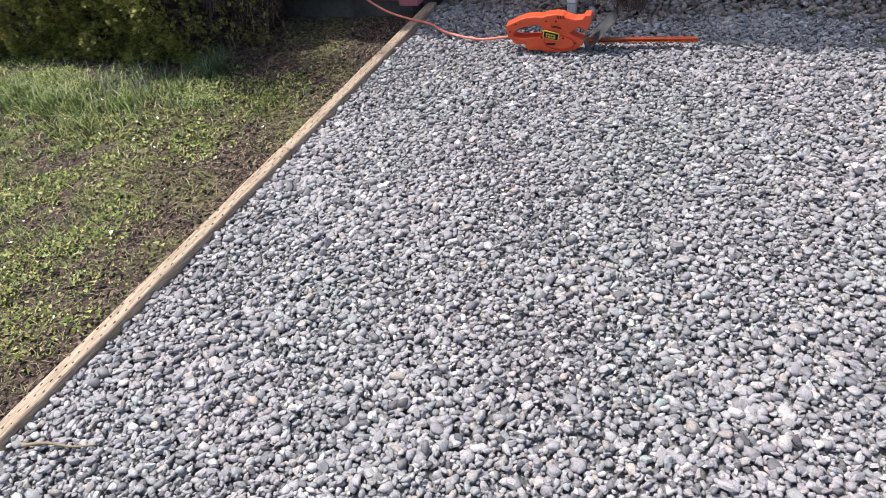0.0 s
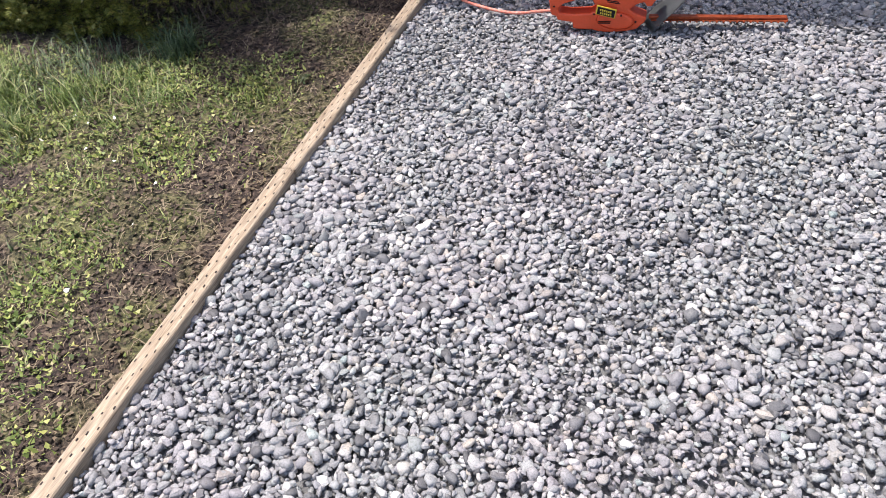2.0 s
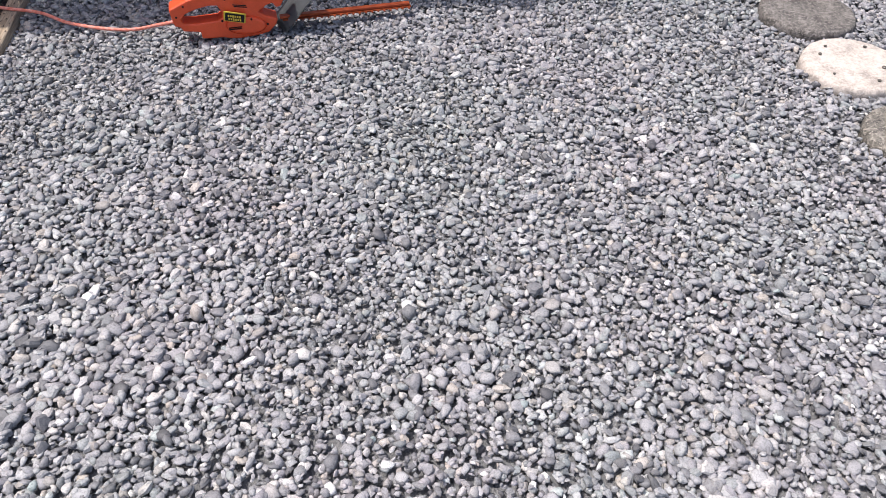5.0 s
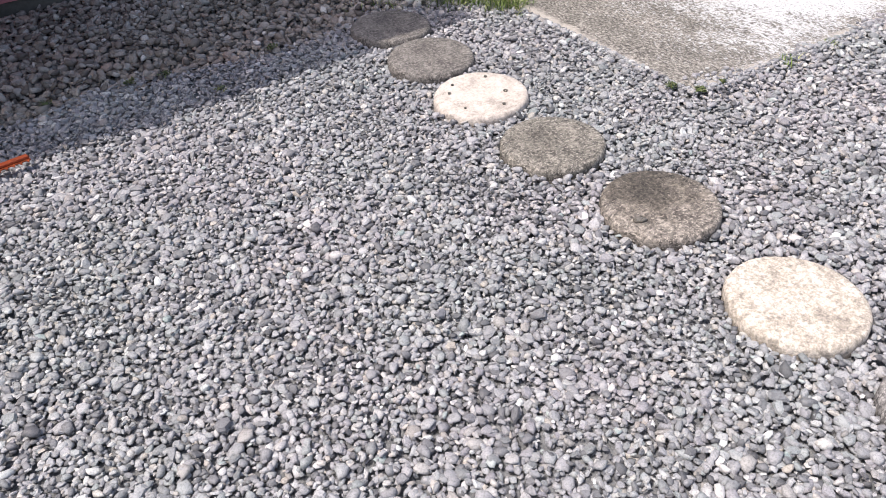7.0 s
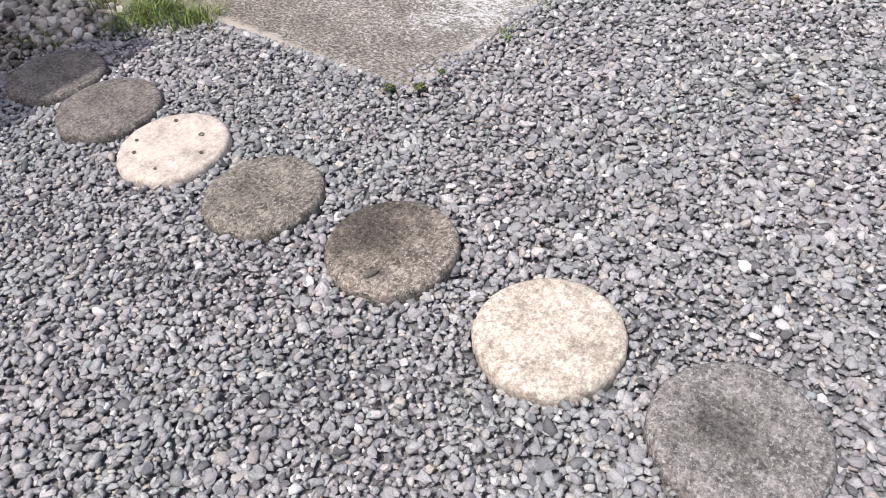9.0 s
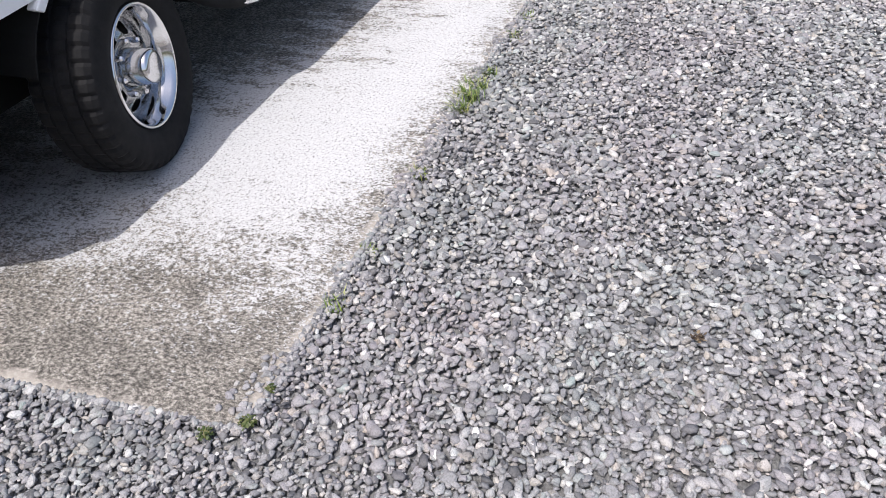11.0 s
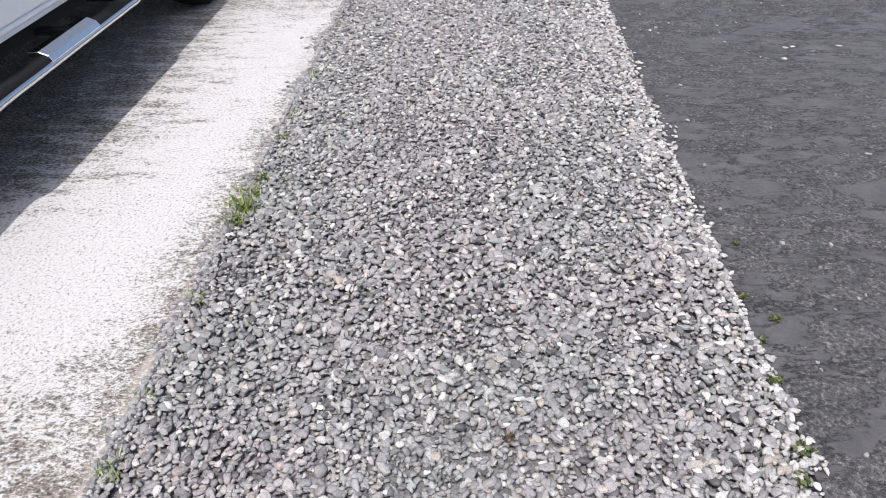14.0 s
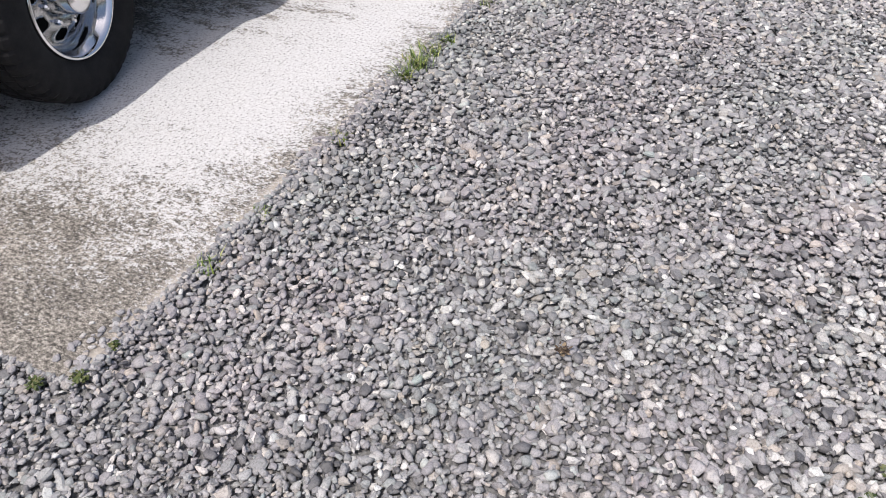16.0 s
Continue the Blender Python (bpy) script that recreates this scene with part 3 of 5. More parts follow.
box(bm, -6.0, 2.35, 8.6, 8.75, -0.2, 4.1)
part("wall", bm, M_PINK, house)
bm = B()
box(bm, 2.2, 2.345, 4.81, 8.59, -0.2, 3.2)
part("wall", bm, M_PINK, house)
bm = B()
box(bm, -6.0, -5.86, 3.61, 8.59, -0.2, 2.65)
part("wall", bm, M_PINK, house)

# ---- stepping stones ----
def stepping_stone(x, y, r, material, label, holes=(), tilt=(0, 0)):
    bm = B()
    prof = [(0.0, 0.0)] + [(r * f, 0.0) for f in (0.12, 0.25, 0.4, 0.55, 0.7, 0.83, 0.93)] + [(r * 0.975, -0.004), (r, -0.014), (r * 1.004, -0.03), (r, -0.06)]
    lathe(bm, prof, 72, "z", radius_of=lambda i, k, q: q * (1 + 0.006 * math.sin(3 * k / 72 * 6.28 + x * 40) + 0.004 * math.sin(k * 1.7)))
    bmesh.ops.remove_doubles(bm, verts=bm.verts, dist=0.0005)
    for v in bm.verts:
        far = min(1.0, v.co.xy.length / r)
        v.co.z += 0.0012 * noise.noise((v.co.x * 7 + x, v.co.y * 7 + y, 3)) - 0.004 * far ** 6 * max(0.0, noise.noise((v.co.x * 22, v.co.y * 22, x)))
        v.co.xy *= 1 + 0.014 * far ** 4 * noise.noise((v.co.x * 16, v.co.y * 16, y))
    ob = part("stepping_stone", bm, material, smooth=True)
    ob.matrix_basis = pose(x, y, 0.029, *tilt, 0)
    for hx, hy, hr in holes:
        hb = B()
        lathe(hb, [(0.0, -0.004), (hr * 0.8, -0.003), (hr, 0.0015), (hr * 1.12, 0.0006)], 14, "z")
        bmesh.ops.remove_doubles(hb, verts=hb.verts, dist=0.0002)
        bmesh.ops.translate(hb, vec=(hx, hy, 0.0035), verts=hb.verts)
        part("pit", hb, M_FOUND, ob, "dark pitted hole", smooth=True)
    return tagged(ob, label, "stepping stone", "stepping stones across the gravel")


for x, y, r, m, lab, holes, tilt in (
        (3.30, 3.27, 0.195, M_PAVER_DARK, "round dark weathered concrete stepping stone half in shade", (), (0, 1)),
        (3.265, 2.867, 0.195, M_PAVER_DARK, "round dark weathered concrete stepping stone in gravel", (), (1, 0)),
        (3.226, 2.443, 0.195, M_PAVER_PALE, "round pale cream concrete stepping stone with small pits",
         ((0.02, -0.13, 0.007), (0.10, 0.10, 0.007), (-0.10, 0.08, 0.007), (0.09, -0.05, 0.009), (-0.05, 0.13, 0.006), (-0.12, -0.06, 0.005)), (0, -1)),
        (3.213, 1.983, 0.195, M_PAVER_MOSS, "round mossy brown concrete stepping stone in gravel", (), (-1, 0)),
        (3.242, 1.484, 0.195, M_PAVER_STAINED, "round dark exposed-grit concrete stepping stone with a pebble on it", (), (0, 0)),
        (3.205, 0.945, 0.193, M_PAVER_LICHEN, "round pale lichen-speckled concrete stepping stone in gravel", (), (0, 1)),
        (3.18, 0.457, 0.197, M_PAVER_GREY, "round grey speckled concrete stepping stone beside the asphalt", (), (1, 0))):
    stepping_stone(x, y, r, m, lab, holes, tilt)
STONES = [(3.30, 3.27), (3.265, 2.867), (3.226, 2.443), (3.213, 1.983), (3.242, 1.484), (3.205, 0.945), (3.18, 0.457)]

# ---- hedge trimmer, x along the blade ----
trimmer = tagged(empty("hedge_trimmer", pose(0.935, 3.02, 0.0, 0, 0, 5.6)), "orange corded electric hedge trimmer lying on the gravel", "hedge trimmer")
U, W = 0.000906, 0.000845


def T(plan):
    return [((x - 274) * U, (462 - y) * W) for x, y in plan]


def T2(plan):
    return [((x - 394) * 0.00084, (480 - y) * 0.0008) for x, y in plan]


outline = T2([(197, 465), (195, 430), (122, 418), (112, 396), (90, 388), (85, 370), (78, 302), (108, 290), (160, 265), (215, 248), (265, 245), (310, 248),
              (330, 238), (390, 232), (432, 238), (446, 250), (500, 268), (545, 262), (558, 242), (590, 242), (598, 262), (592, 300), (570, 340), (548, 342),
              (535, 318), (505, 328), (468, 355), (490, 375), (552, 402), (540, 430), (505, 465), (455, 478), (390, 484), (330, 482), (290, 470), (230, 468)])
grip_hole = T2([(122, 356), (146, 330), (200, 311), (255, 301), (288, 304), (306, 338), (304, 366), (282, 380), (180, 384), (128, 378)])
bm = B()
prism(bm, outline, "y", -0.036, 0.036, [grip_hole], 0.007, 3)
part("housing", bm, M_ORANGE, trimmer, "scuffed orange plastic housing", smooth=False)
for sy in (-1, 1):
    bm = B()
    prism(bm, T([(282 + 84 * math.cos(q) - 12 * math.sin(q), 400 + 44 * math.sin(q) + 14 * math.cos(q)) for q in np.linspace(0, 2 * math.pi, 29)[:-1]]), "y", sy * 0.030, sy * 0.046, (), 0.012, 3)
    part("motor_cover", bm, M_ORANGE, trimmer)
bm = B()
prism(bm, T([(200, 314), (288, 338), (280, 384), (193, 360)]), "y", -0.0515, -0.046, (), 0.002, 2)
badge = part("badge", bm, M_YELLOW, trimmer, "black badge with a yellow border")
bm = B()
prism(bm, T([(205, 321), (282, 342), (275, 378), (199, 357)]), "y", -0.0535, -0.0520)
part("badge_field", bm, M_BLACK, badge)
for dy in (0, 15):
    for k in range(6):
        bm = B()
        x0 = 214 + k * 9
        prism(bm, T([(x0, 331 + dy + k * 2.5), (x0 + 6, 332.5 + dy + k * 2.5), (x0 + 5, 342 + dy + k * 2.5), (x0 - 1, 340.5 + dy + k * 2.5)]), "y", -0.0548, -0.0537)
        part("print_bar", bm, M_YELLOW, badge)
for x0, y0 in ((240, 288), (244, 296), (208, 398), (206, 406)):
    bm = B()
    prism(bm, T([(x0, y0), (x0 + 55, y0 + 10 * (y0 < 350)), (x0 + 54, y0 + 4 + 10 * (y0 < 350)), (x0, y0 + 4)]), "y", -0.0498 if x0 < 240 else -0.0495, -0.0475)
    part("vent_slot", bm, M_DARK, trimmer)
for k in range(3):
    bm = B()
    prism(bm, T([(276 + 14 * k, 236), (281 + 14 * k, 236), (286 + 14 * k, 256), (281 + 14 * k, 256)]), "y", -0.0375, -0.0355)
    part("vent_slot", bm, M_DARK, trimmer)
for x0, y0 in ((213, 268), (268, 270), (187, 362), (307, 368), (372, 400), (41, 284), (5, 330)):
    bm = B()
    d = 0.0505 if 180 < x0 and y0 > 290 else 0.0372
    lathe(bm, [(0.0, -d), (0.004, -d), (0.0045, -d + 0.003)], 10, "y")
    p = T([(x0, y0)])[0]
    bmesh.ops.translate(bm, vec=(p[0], 0, p[1]), verts=bm.verts)
    part("screw", bm, M_DARK, trimmer)
bm = B()
prism(bm, T([(96, 288), (150, 284), (150, 293), (98, 297)]), "y", -0.010, 0.010, (), 0.002, 1)
part("trigger", bm, M_DARK, trimmer)
# clear grey shield: a leaning curved plate across the blade
bm = B()
cols = []
for i in range(13):
    s = (i / 12 - 0.5) * 2
    ys = s * 0.062
    top = 0.168 - 0.012 * abs(s) ** 5
    row = []
    for j in range(7):
        t = j / 6
        row.append(bm.verts.new((0.135 + t * 0.135 + 0.02 * (1 - s * s) * t - 0.35 * ys, ys, 0.012 + t * top)))
    cols.append(row)
for a, b in zip(cols, cols[1:]):
    for j in range(6):
        bm.faces.new((a[j], b[j], b[j + 1], a[j + 1]))
bmesh.ops.solidify(bm, geom=bm.faces[:], thickness=0.005)
part("hand_guard", bm, M_SMOKE, trimmer, "scuffed smoke-grey plastic hand guard", smooth=True)
bm = B()
box(bm, 0.14, 0.668, -0.011, 0.011, 0.047, 0.058, 0.002, 1)
part("blade_bar", bm, M_BLADE, trimmer)
bm = B()
box(bm, 0.15, 0.672, -0.017, 0.017, 0.0415, 0.0462)
for k in range(20):
    x = 0.17 + k * 0.0255
    for sy in (-1, 1):
        prism(bm, [(x, sy * 0.016), (x + 0.012, sy * 0.016), (x + 0.009, sy * 0.030), (x + 0.005, sy * 0.030)], "z", 0.0418, 0.046)
part("cutting_blade", bm, M_BLADE, trimmer)

bm = B()
tube(bm, [(0.70, 3.055, 0.052), (0.60, 3.07, 0.03), (0.50, 3.06, 0.022), (0.38, 3.085, 0.022), (0.24, 3.15, 0.022), (0.12, 3.235, 0.028), (-0.04, 3.28, 0.038),
          (-0.22, 3.35, 0.055), (-0.36, 3.32, 0.165), (-0.54, 3.29, 0.32), (-0.72, 3.33, 0.62), (-0.8, 3.42, 0.95), (-0.82, 3.462, 1.05)], 0.007, 8)
tagged(part("extension_cord", bm, M_CORD, smooth=True), "twisted orange extension cord from house wall to trimmer", "cord")

# ---- white porch posts ----
def post(x, y, w, d, z0, label):
    ob = empty("porch_post", pose(x, y, 0, 0, 0, 3))
    bm = B()
    box(bm, -w / 2, w / 2, -d / 2, d / 2, z0 + 0.06, 2.95, 0.004)
    part("shaft", bm, M_WHITE, ob)
    bm = B()
    box(bm, -w / 2 + 0.001, w / 2 - 0.001, -d / 2 + 0.001, d / 2 - 0.001, z0 - 0.06, z0 + 0.058, 0.003)
    part("foot", bm, M_RAW, ob, "bare peeling foot")
    return tagged(ob, label, "post", "white porch posts")


post(0.878, 3.515, 0.05, 0.06, 0.0, "white painted square porch post with peeling foot")
post(1.088, 3.60, 0.055, 0.075, 0.05, "white painted porch post standing against another post")
post(1.163, 3.595, 0.078, 0.085, 0.0, "white painted porch post with dry vine at its foot")
bm = B()
tube(bm, [(0.40, 3.9, 0.75), (0.55, 3.88, 0.42), (0.72, 3.86, 0.33), (0.90, 3.84, 0.42), (1.1, 3.86, 0.9)], 0.008, 8)
tagged(part("hanging_cable", bm, M_CABLE, smooth=True), "white cable hanging in a loop between porch posts", "cable")

# ---- pickup truck: x to its tail, origin on the ground under the front axle ----
truck = tagged(empty("pickup_truck", pose(5.22, 2.92 + 0.97, SLAB_Z + 0.03, 0, 0, -4.3)), "white pickup truck with chrome wheels and side steps on concrete", "pickup truck")
WB, HALF = 3.69, 1.0


def half_width(z):
    """Half the body's width at a height: widest at the waist, tucked in at the sill."""
    return float(np.interp(z, [0.3, 0.5, 0.62, 0.85, 1.02, 1.2, 1.3], [0.93, 0.955, 0.985, 1.0, 0.995, 0.965, 0.94]))


def arch(cx, r, z0, n=16):
    a0 = math.asin((z0 - 0.42) / r)
    return [(cx + r * math.cos(math.pi - a0 - (math.pi - 2 * a0) * k / n) , 0.42 + r * math.sin(math.pi - a0 - (math.pi - 2 * a0) * k / n)) for k in range(n + 1)]


def shaped(bm):
    """Gives the slab-sided body its tucked sill and rounded shoulder."""
    for z in (0.62, 0.74, 0.85, 1.02, 1.12, 1.2):
        bmesh.ops.bisect_plane(bm, geom=bm.verts[:] + bm.edges[:] + bm.faces[:], plane_co=(0, 0, z), plane_no=(0, 0, 1))
    for v in bm.verts:
        if abs(v.co.y) > 0.5:
            v.co.y = math.copysign(half_width(v.co.z) - (HALF - abs(v.co.y)), v.co.y)
    return bm


bm = B()
front_arch = [q for q in arch(0.0, 0.47, 0.56) if q[0] > 0 or q[1] > 0.76]
prof = [(-0.90, 0.78)] + front_arch + arch(WB, 0.47, 0.56) + [(WB + 1.12, 0.58), (WB + 1.14, 1.28), (2.74, 1.28), (0.72, 1.22), (0.4, 1.20), (-0.72, 1.08), (-0.92, 0.95)]
prism(bm, prof, "y", -HALF, HALF, (), 0.0)
bmesh.ops.triangulate(bm, faces=[f for f in bm.faces if len(f.verts) > 4])
shaped(bm)
body = part("body", bm, M_TRUCK, truck, "glossy white painted body")
bm = B()
box(bm, -0.8, WB + 1.0, -0.40, 0.40, 0.36, 0.6, 0.03)
box(bm, 0.52, 3.26, -0.88, 0.88, 0.44, 0.60)
box(bm, -0.92, 0.52, -0.62, 0.62, 0.36, 0.9)
box(bm, -0.86, -0.66, -0.88, 0.88, 0.45, 0.85)
box(bm, 3.26, WB + 1.1, -0.62, 0.62, 0.40, 0.9)
for cx in (0, WB):
    box(bm, cx - 0.06, cx + 0.06, -0.8, 0.8, 0.33, 0.45, 0.02)
part("chassis", bm, M_DARK, truck)
for cx in (0, WB):
    for sy in (-1, 1):
        bm = B()
        prism(bm, arch(cx, 0.462, 0.57) + arch(cx, 0.468, 0.57)[::-1], "y", sy * 0.985, sy * 0.30)
        part("wheel_well", bm, M_DARK, body)
        bm = B()
        lip = lambda rr: [q for q in arch(cx, rr, 0.57) if cx > 0 or q[0] > 0 or q[1] > 0.74]
        prism(bm, lip(0.465) + lip(0.50)[::-1], "y", sy * 0.965, sy * 1.012, (), 0.004, 1)
        part("arch_lip", bm, M_TRUCK, body)
# cab
bm = B()
cab = [(0.55, 1.21), (1.25, 1.88), (1.55, 1.95), (2.4, 1.95), (2.60, 1.86), (2.70, 1.27)]
prism(bm, cab, "y", -0.93, 0.93, (), 0.05, 3)
for v in bm.verts:
    v.co.y *= 1 - 0.24 * max(0, v.co.z - 1.25)
part("cab", bm, M_TRUCK, truck, smooth=False)
M_GLASS = plain("dark_tinted_glass", (0.02, 0.025, 0.028), 0.06, vary=0.05)
for sy in (-1, 1):
    for pts in ([(0.98, 1.30), (1.38, 1.80), (1.92, 1.84), (1.94, 1.30)], [(2.02, 1.30), (2.02, 1.84), (2.40, 1.82), (2.50, 1.30)]):
        bm = B()
        prism(bm, pts, "y", sy * 0.915, sy * 0.935)
        for v in bm.verts:
            v.co.y *= 1 - 0.24 * max(0, v.co.z - 1.25)
        part("side_window", bm, M_GLASS, truck)
bm = B()
prism(bm, [(0.66, 1.29), (1.24, 1.85), (1.225, 1.865), (0.645, 1.305)], "y", -0.78, 0.78)
part("windscreen", bm, M_GLASS, truck)
bm = B()
box(bm, 2.78, WB + 1.08, -0.86, 0.86, 1.282, 1.288)
part("bed_cover", bm, M_BLACK, truck)


def side_panel(x0, x1, z0, z1, sy, off, thick, bev):
    """A panel that follows the body's side."""
    bm = B()
    zs = np.linspace(z0, z1, 8)
    pts_o = [(sy * (half_width(z) + off), z) for z in zs]
    pts_i = [(sy * (half_width(z) + off - thick), z) for z in zs[::-1]]
    prism(bm, pts_o + pts_i, "x", x0, x1, (), 0.0)
    if bev:
        ends = [e for e in bm.edges if len(e.link_faces) == 2 and e.calc_face_angle(0) > 1.0]
        bmesh.ops.bevel(bm, geom=ends, offset=bev, segments=2, affect="EDGES")
    return bm


for sy in (-1, 1):
    for x0, x1 in ((0.80, 1.865), (1.875, 2.645)):
        door = part("door", side_panel(x0, x1, 0.615, 1.215, sy, 0.012, 0.016, 0.004), M_TRUCK, truck)
        bm = side_panel(x0 + 0.015, x1 - 0.09, 0.825, 0.962, sy, 0.024, 0.014, 0.003)
        for v in bm.verts:
            if v.co.z < 0.84:
                v.co.y -= sy * 0.008
        strip = part("moulding", bm, M_TRUCK, door, "raised white side moulding")
        part("grey_band", side_panel(x0 + 0.03, x1 - 0.105, 0.838, 0.888, sy, 0.027, 0.006, 0.002), M_MOULD, strip, "grey band along the moulding's lower half")
        bm = B()
        box(bm, x1 - 0.2 if x0 < 1 else x0 + 0.04, x1 - 0.05 if x0 < 1 else x0 + 0.19, sy * 1.0 - 0.022 if sy < 0 else 0.985, sy * 1.0 + 0.022, 1.09, 1.13, 0.008)
        part("handle", bm, M_CHROME, door)
    part("body_crease", side_panel(0.82, 2.62, 0.972, 0.984, sy, 0.016, 0.008, 0), M_TRUCK, truck)
    part("pillar_trim", side_panel(1.85, 1.89, 1.02, 1.29, sy, 0.0145, 0.01, 0.002), M_BLACK, truck, "black pillar trim between the doors")
    part("rocker_moulding", tube(B(), [(0.54, sy * 0.975, 0.588), (1.2, sy * 0.978, 0.588), (2.0, sy * 0.978, 0.588), (3.12, sy * 0.975, 0.588)], 0.016, 8), M_TRUCK, truck, "rounded white sill edge", smooth=True)
    part("fender_panel", side_panel(0.505, 0.79, 0.615, 1.19, sy, 0.012, 0.016, 0.004), M_TRUCK, truck)
    part("moulding", side_panel(0.53, 0.76, 0.838, 0.888, sy, 0.019, 0.012, 0.003), M_MOULD, truck)
    part("bed_side", side_panel(2.655, 3.18, 0.615, 1.27, sy, 0.012, 0.016, 0.004), M_TRUCK, truck)
    part("bed_side", side_panel(4.20, 4.76, 0.615, 1.27, sy, 0.012, 0.016, 0.004), M_TRUCK, truck)
    part("rocker", side_panel(0.50, 3.18, 0.545, 0.608, sy, 0.006, 0.03, 0.006), M_TRUCK, truck)
    # tubular side step with polished treads
    step = part("side_step", tube(B(), [(0.52, sy * 0.86, 0.50), (0.58, sy * 0.98, 0.44), (0.70, sy * 1.055, 0.415), (1.0, sy * 1.06, 0.412), (1.7, sy * 1.06, 0.412),
                                        (2.12, sy * 1.06, 0.412), (2.33, sy * 1.05, 0.415), (2.44, sy * 0.97, 0.44), (2.49, sy * 0.86, 0.50)], 0.042, 14),
                M_BLACK, truck, "black side step tube", smooth=True)
    part("chrome_rail", tube(B(), [(0.57, sy * 0.985, 0.435), (0.70, sy * 1.085, 0.405), (1.0, sy * 1.09, 0.402), (1.7, sy * 1.09, 0.402), (2.12, sy * 1.09, 0.402),
                                   (2.33, sy * 1.08, 0.405), (2.45, sy * 0.975, 0.435)], 0.022, 10), M_CHROME, step, smooth=True)
    for x0, x1 in ((1.28, 1.78),):
        bm = B()
        prism(bm, [(sy * 1.0, 0.462), (sy * 1.05, 0.466), (sy * 1.095, 0.448), (sy * 1.112, 0.42), (sy * 1.10, 0.41), (sy * 1.0, 0.44)], "x", x0, x1, (), 0.003, 1)
        part("step_plate", bm, M_CHROME, step, "polished tread plate")
    for xb in (0.95, 1.6, 2.15):
        bm = B()
        box(bm, xb - 0.03, xb + 0.03, min(sy * 0.6, sy * 1.04), max(sy * 0.6, sy * 1.04), 0.44, 0.47, 0.005)
        part("bracket", bm, M_DARK, step)
    bm = B()
    box(bm, -0.915, -0.66, sy * 0.80 - 0.17, sy * 0.80 + 0.17, 0.80, 1.0, 0.03)
    part("headlight", bm, M_AMBER, truck)
    bm = B()
    box(bm, WB + 1.05, WB + 1.155, sy * 0.90 - 0.075, sy * 0.90 + 0.075, 0.85, 1.22, 0.015)
    part("tail_light", bm, M_TAIL, truck)
bm = B()
box(bm, -0.945, -0.88, -0.6, 0.6, 0.78, 1.02, 0.02)
grille = part("grille", bm, M_CHROME, truck)
for k in range(4):
    bm = B()
    box(bm, -0.952, -0.93, -0.55, 0.55, 0.805 + k * 0.052, 0.835 + k * 0.052, 0.004, 1)
    part("slat", bm, M_DARK, grille)
bm = B()
box(bm, WB + 1.13, WB + 1.165, -0.8, 0.8, 0.68, 1.26, 0.015)
part("tailgate", bm, M_TRUCK, truck)
bm = B()
box(bm, WB + 1.13, WB + 1.30, -0.93, 0.93, 0.5, 0.68, 0.025)
part("rear_bumper", bm, M_CHROME, truck)


def bumper(z0, z1, out, round_in, rise=0.0):
    """A wrapped bar seen from above as a rounded U: a closed section swept round it."""
    bm = B()
    plan = [(-0.65, -1.0), (-0.72, -1.004), (-0.80, -0.985), (-0.90, -0.92), (-0.985, -0.76), (-1.10, -0.45), (-1.165, 0.0)]
    plan = [(x - out, y) for x, y in plan]
    plan += [(x, -y) for x, y in plan[-2::-1]]
    section = [(round_in, z0), (round_in * 0.25, z0 + 0.02), (0.0, z0 * 0.7 + z1 * 0.3), (0.0, z0 * 0.3 + z1 * 0.7), (round_in * 0.3, z1 - 0.02), (round_in, z1),
               (0.07, z1), (0.07, z0)]
    rows = []
    for x, y in plan:
        lift = rise * max(0.0, (abs(y) - 0.35) / 0.65) ** 1.5
        f = min(1.0, max(0.0, (-0.66 - x) / 0.36))
        sx, sy = f, -math.copysign(1 - f * f, y)
        rows.append([bm.verts.new((x + sx * d, y + sy * d, z)) for d, z in [(d, z + lift * (z1 - z) / (z1 - z0)) for d, z in section]])
    for a, b in zip(rows, rows[1:]):
        for k in range(len(section)):
            j = (k + 1) % len(section)
            bm.faces.new((a[k], a[j], b[j], b[k]))
    bm.faces.new(rows[0]), bm.faces.new(rows[-1][::-1])
    return bm


front = part("front_bumper", bumper(0.595, 0.78, 0.012, 0.022), M_CHROME, truck, "chrome front bumper", smooth=True)
part("valance", bumper(0.432, 0.585, 0.0, 0.03, 0.07), M_VALANCE, front, "matt grey lower valance", smooth=True)
bm = B()
box(bm, -1.20, -1.165, -0.16, 0.16, 0.63, 0.74, 0.004)
part("plate_holder", bm, M_BLACK, front)


def tyre(bm):
    prof = [(0.235, -0.105), (0.25, -0.125), (0.30, -0.138), (0.345, -0.134), (0.375, -0.124), (0.392, -0.108), (0.397, -0.09), (0.398, -0.066), (0.389, -0.064), (0.389, -0.056), (0.398, -0.054),
            (0.40, -0.012), (0.39, -0.010), (0.39, -0.002)]
    prof += [(0.39, 0.002), (0.39, 0.010)] + [(r, -h) for r, h in prof[-3::-1]]
    last = len(prof) - 1
    SH = {4, 5, 6, 7, last - 4, last - 5, last - 6, last - 7}
    MID = {10, 11, last - 10, last - 11}
    def rad(i, k, r):
        if i in SH and k % 4 == 0:
            return r - 0.009
        if i in MID and k % 4 == 2:
            return r - 0.007
        return r
    return lathe(bm, prof, 176, "y", radius_of=rad)


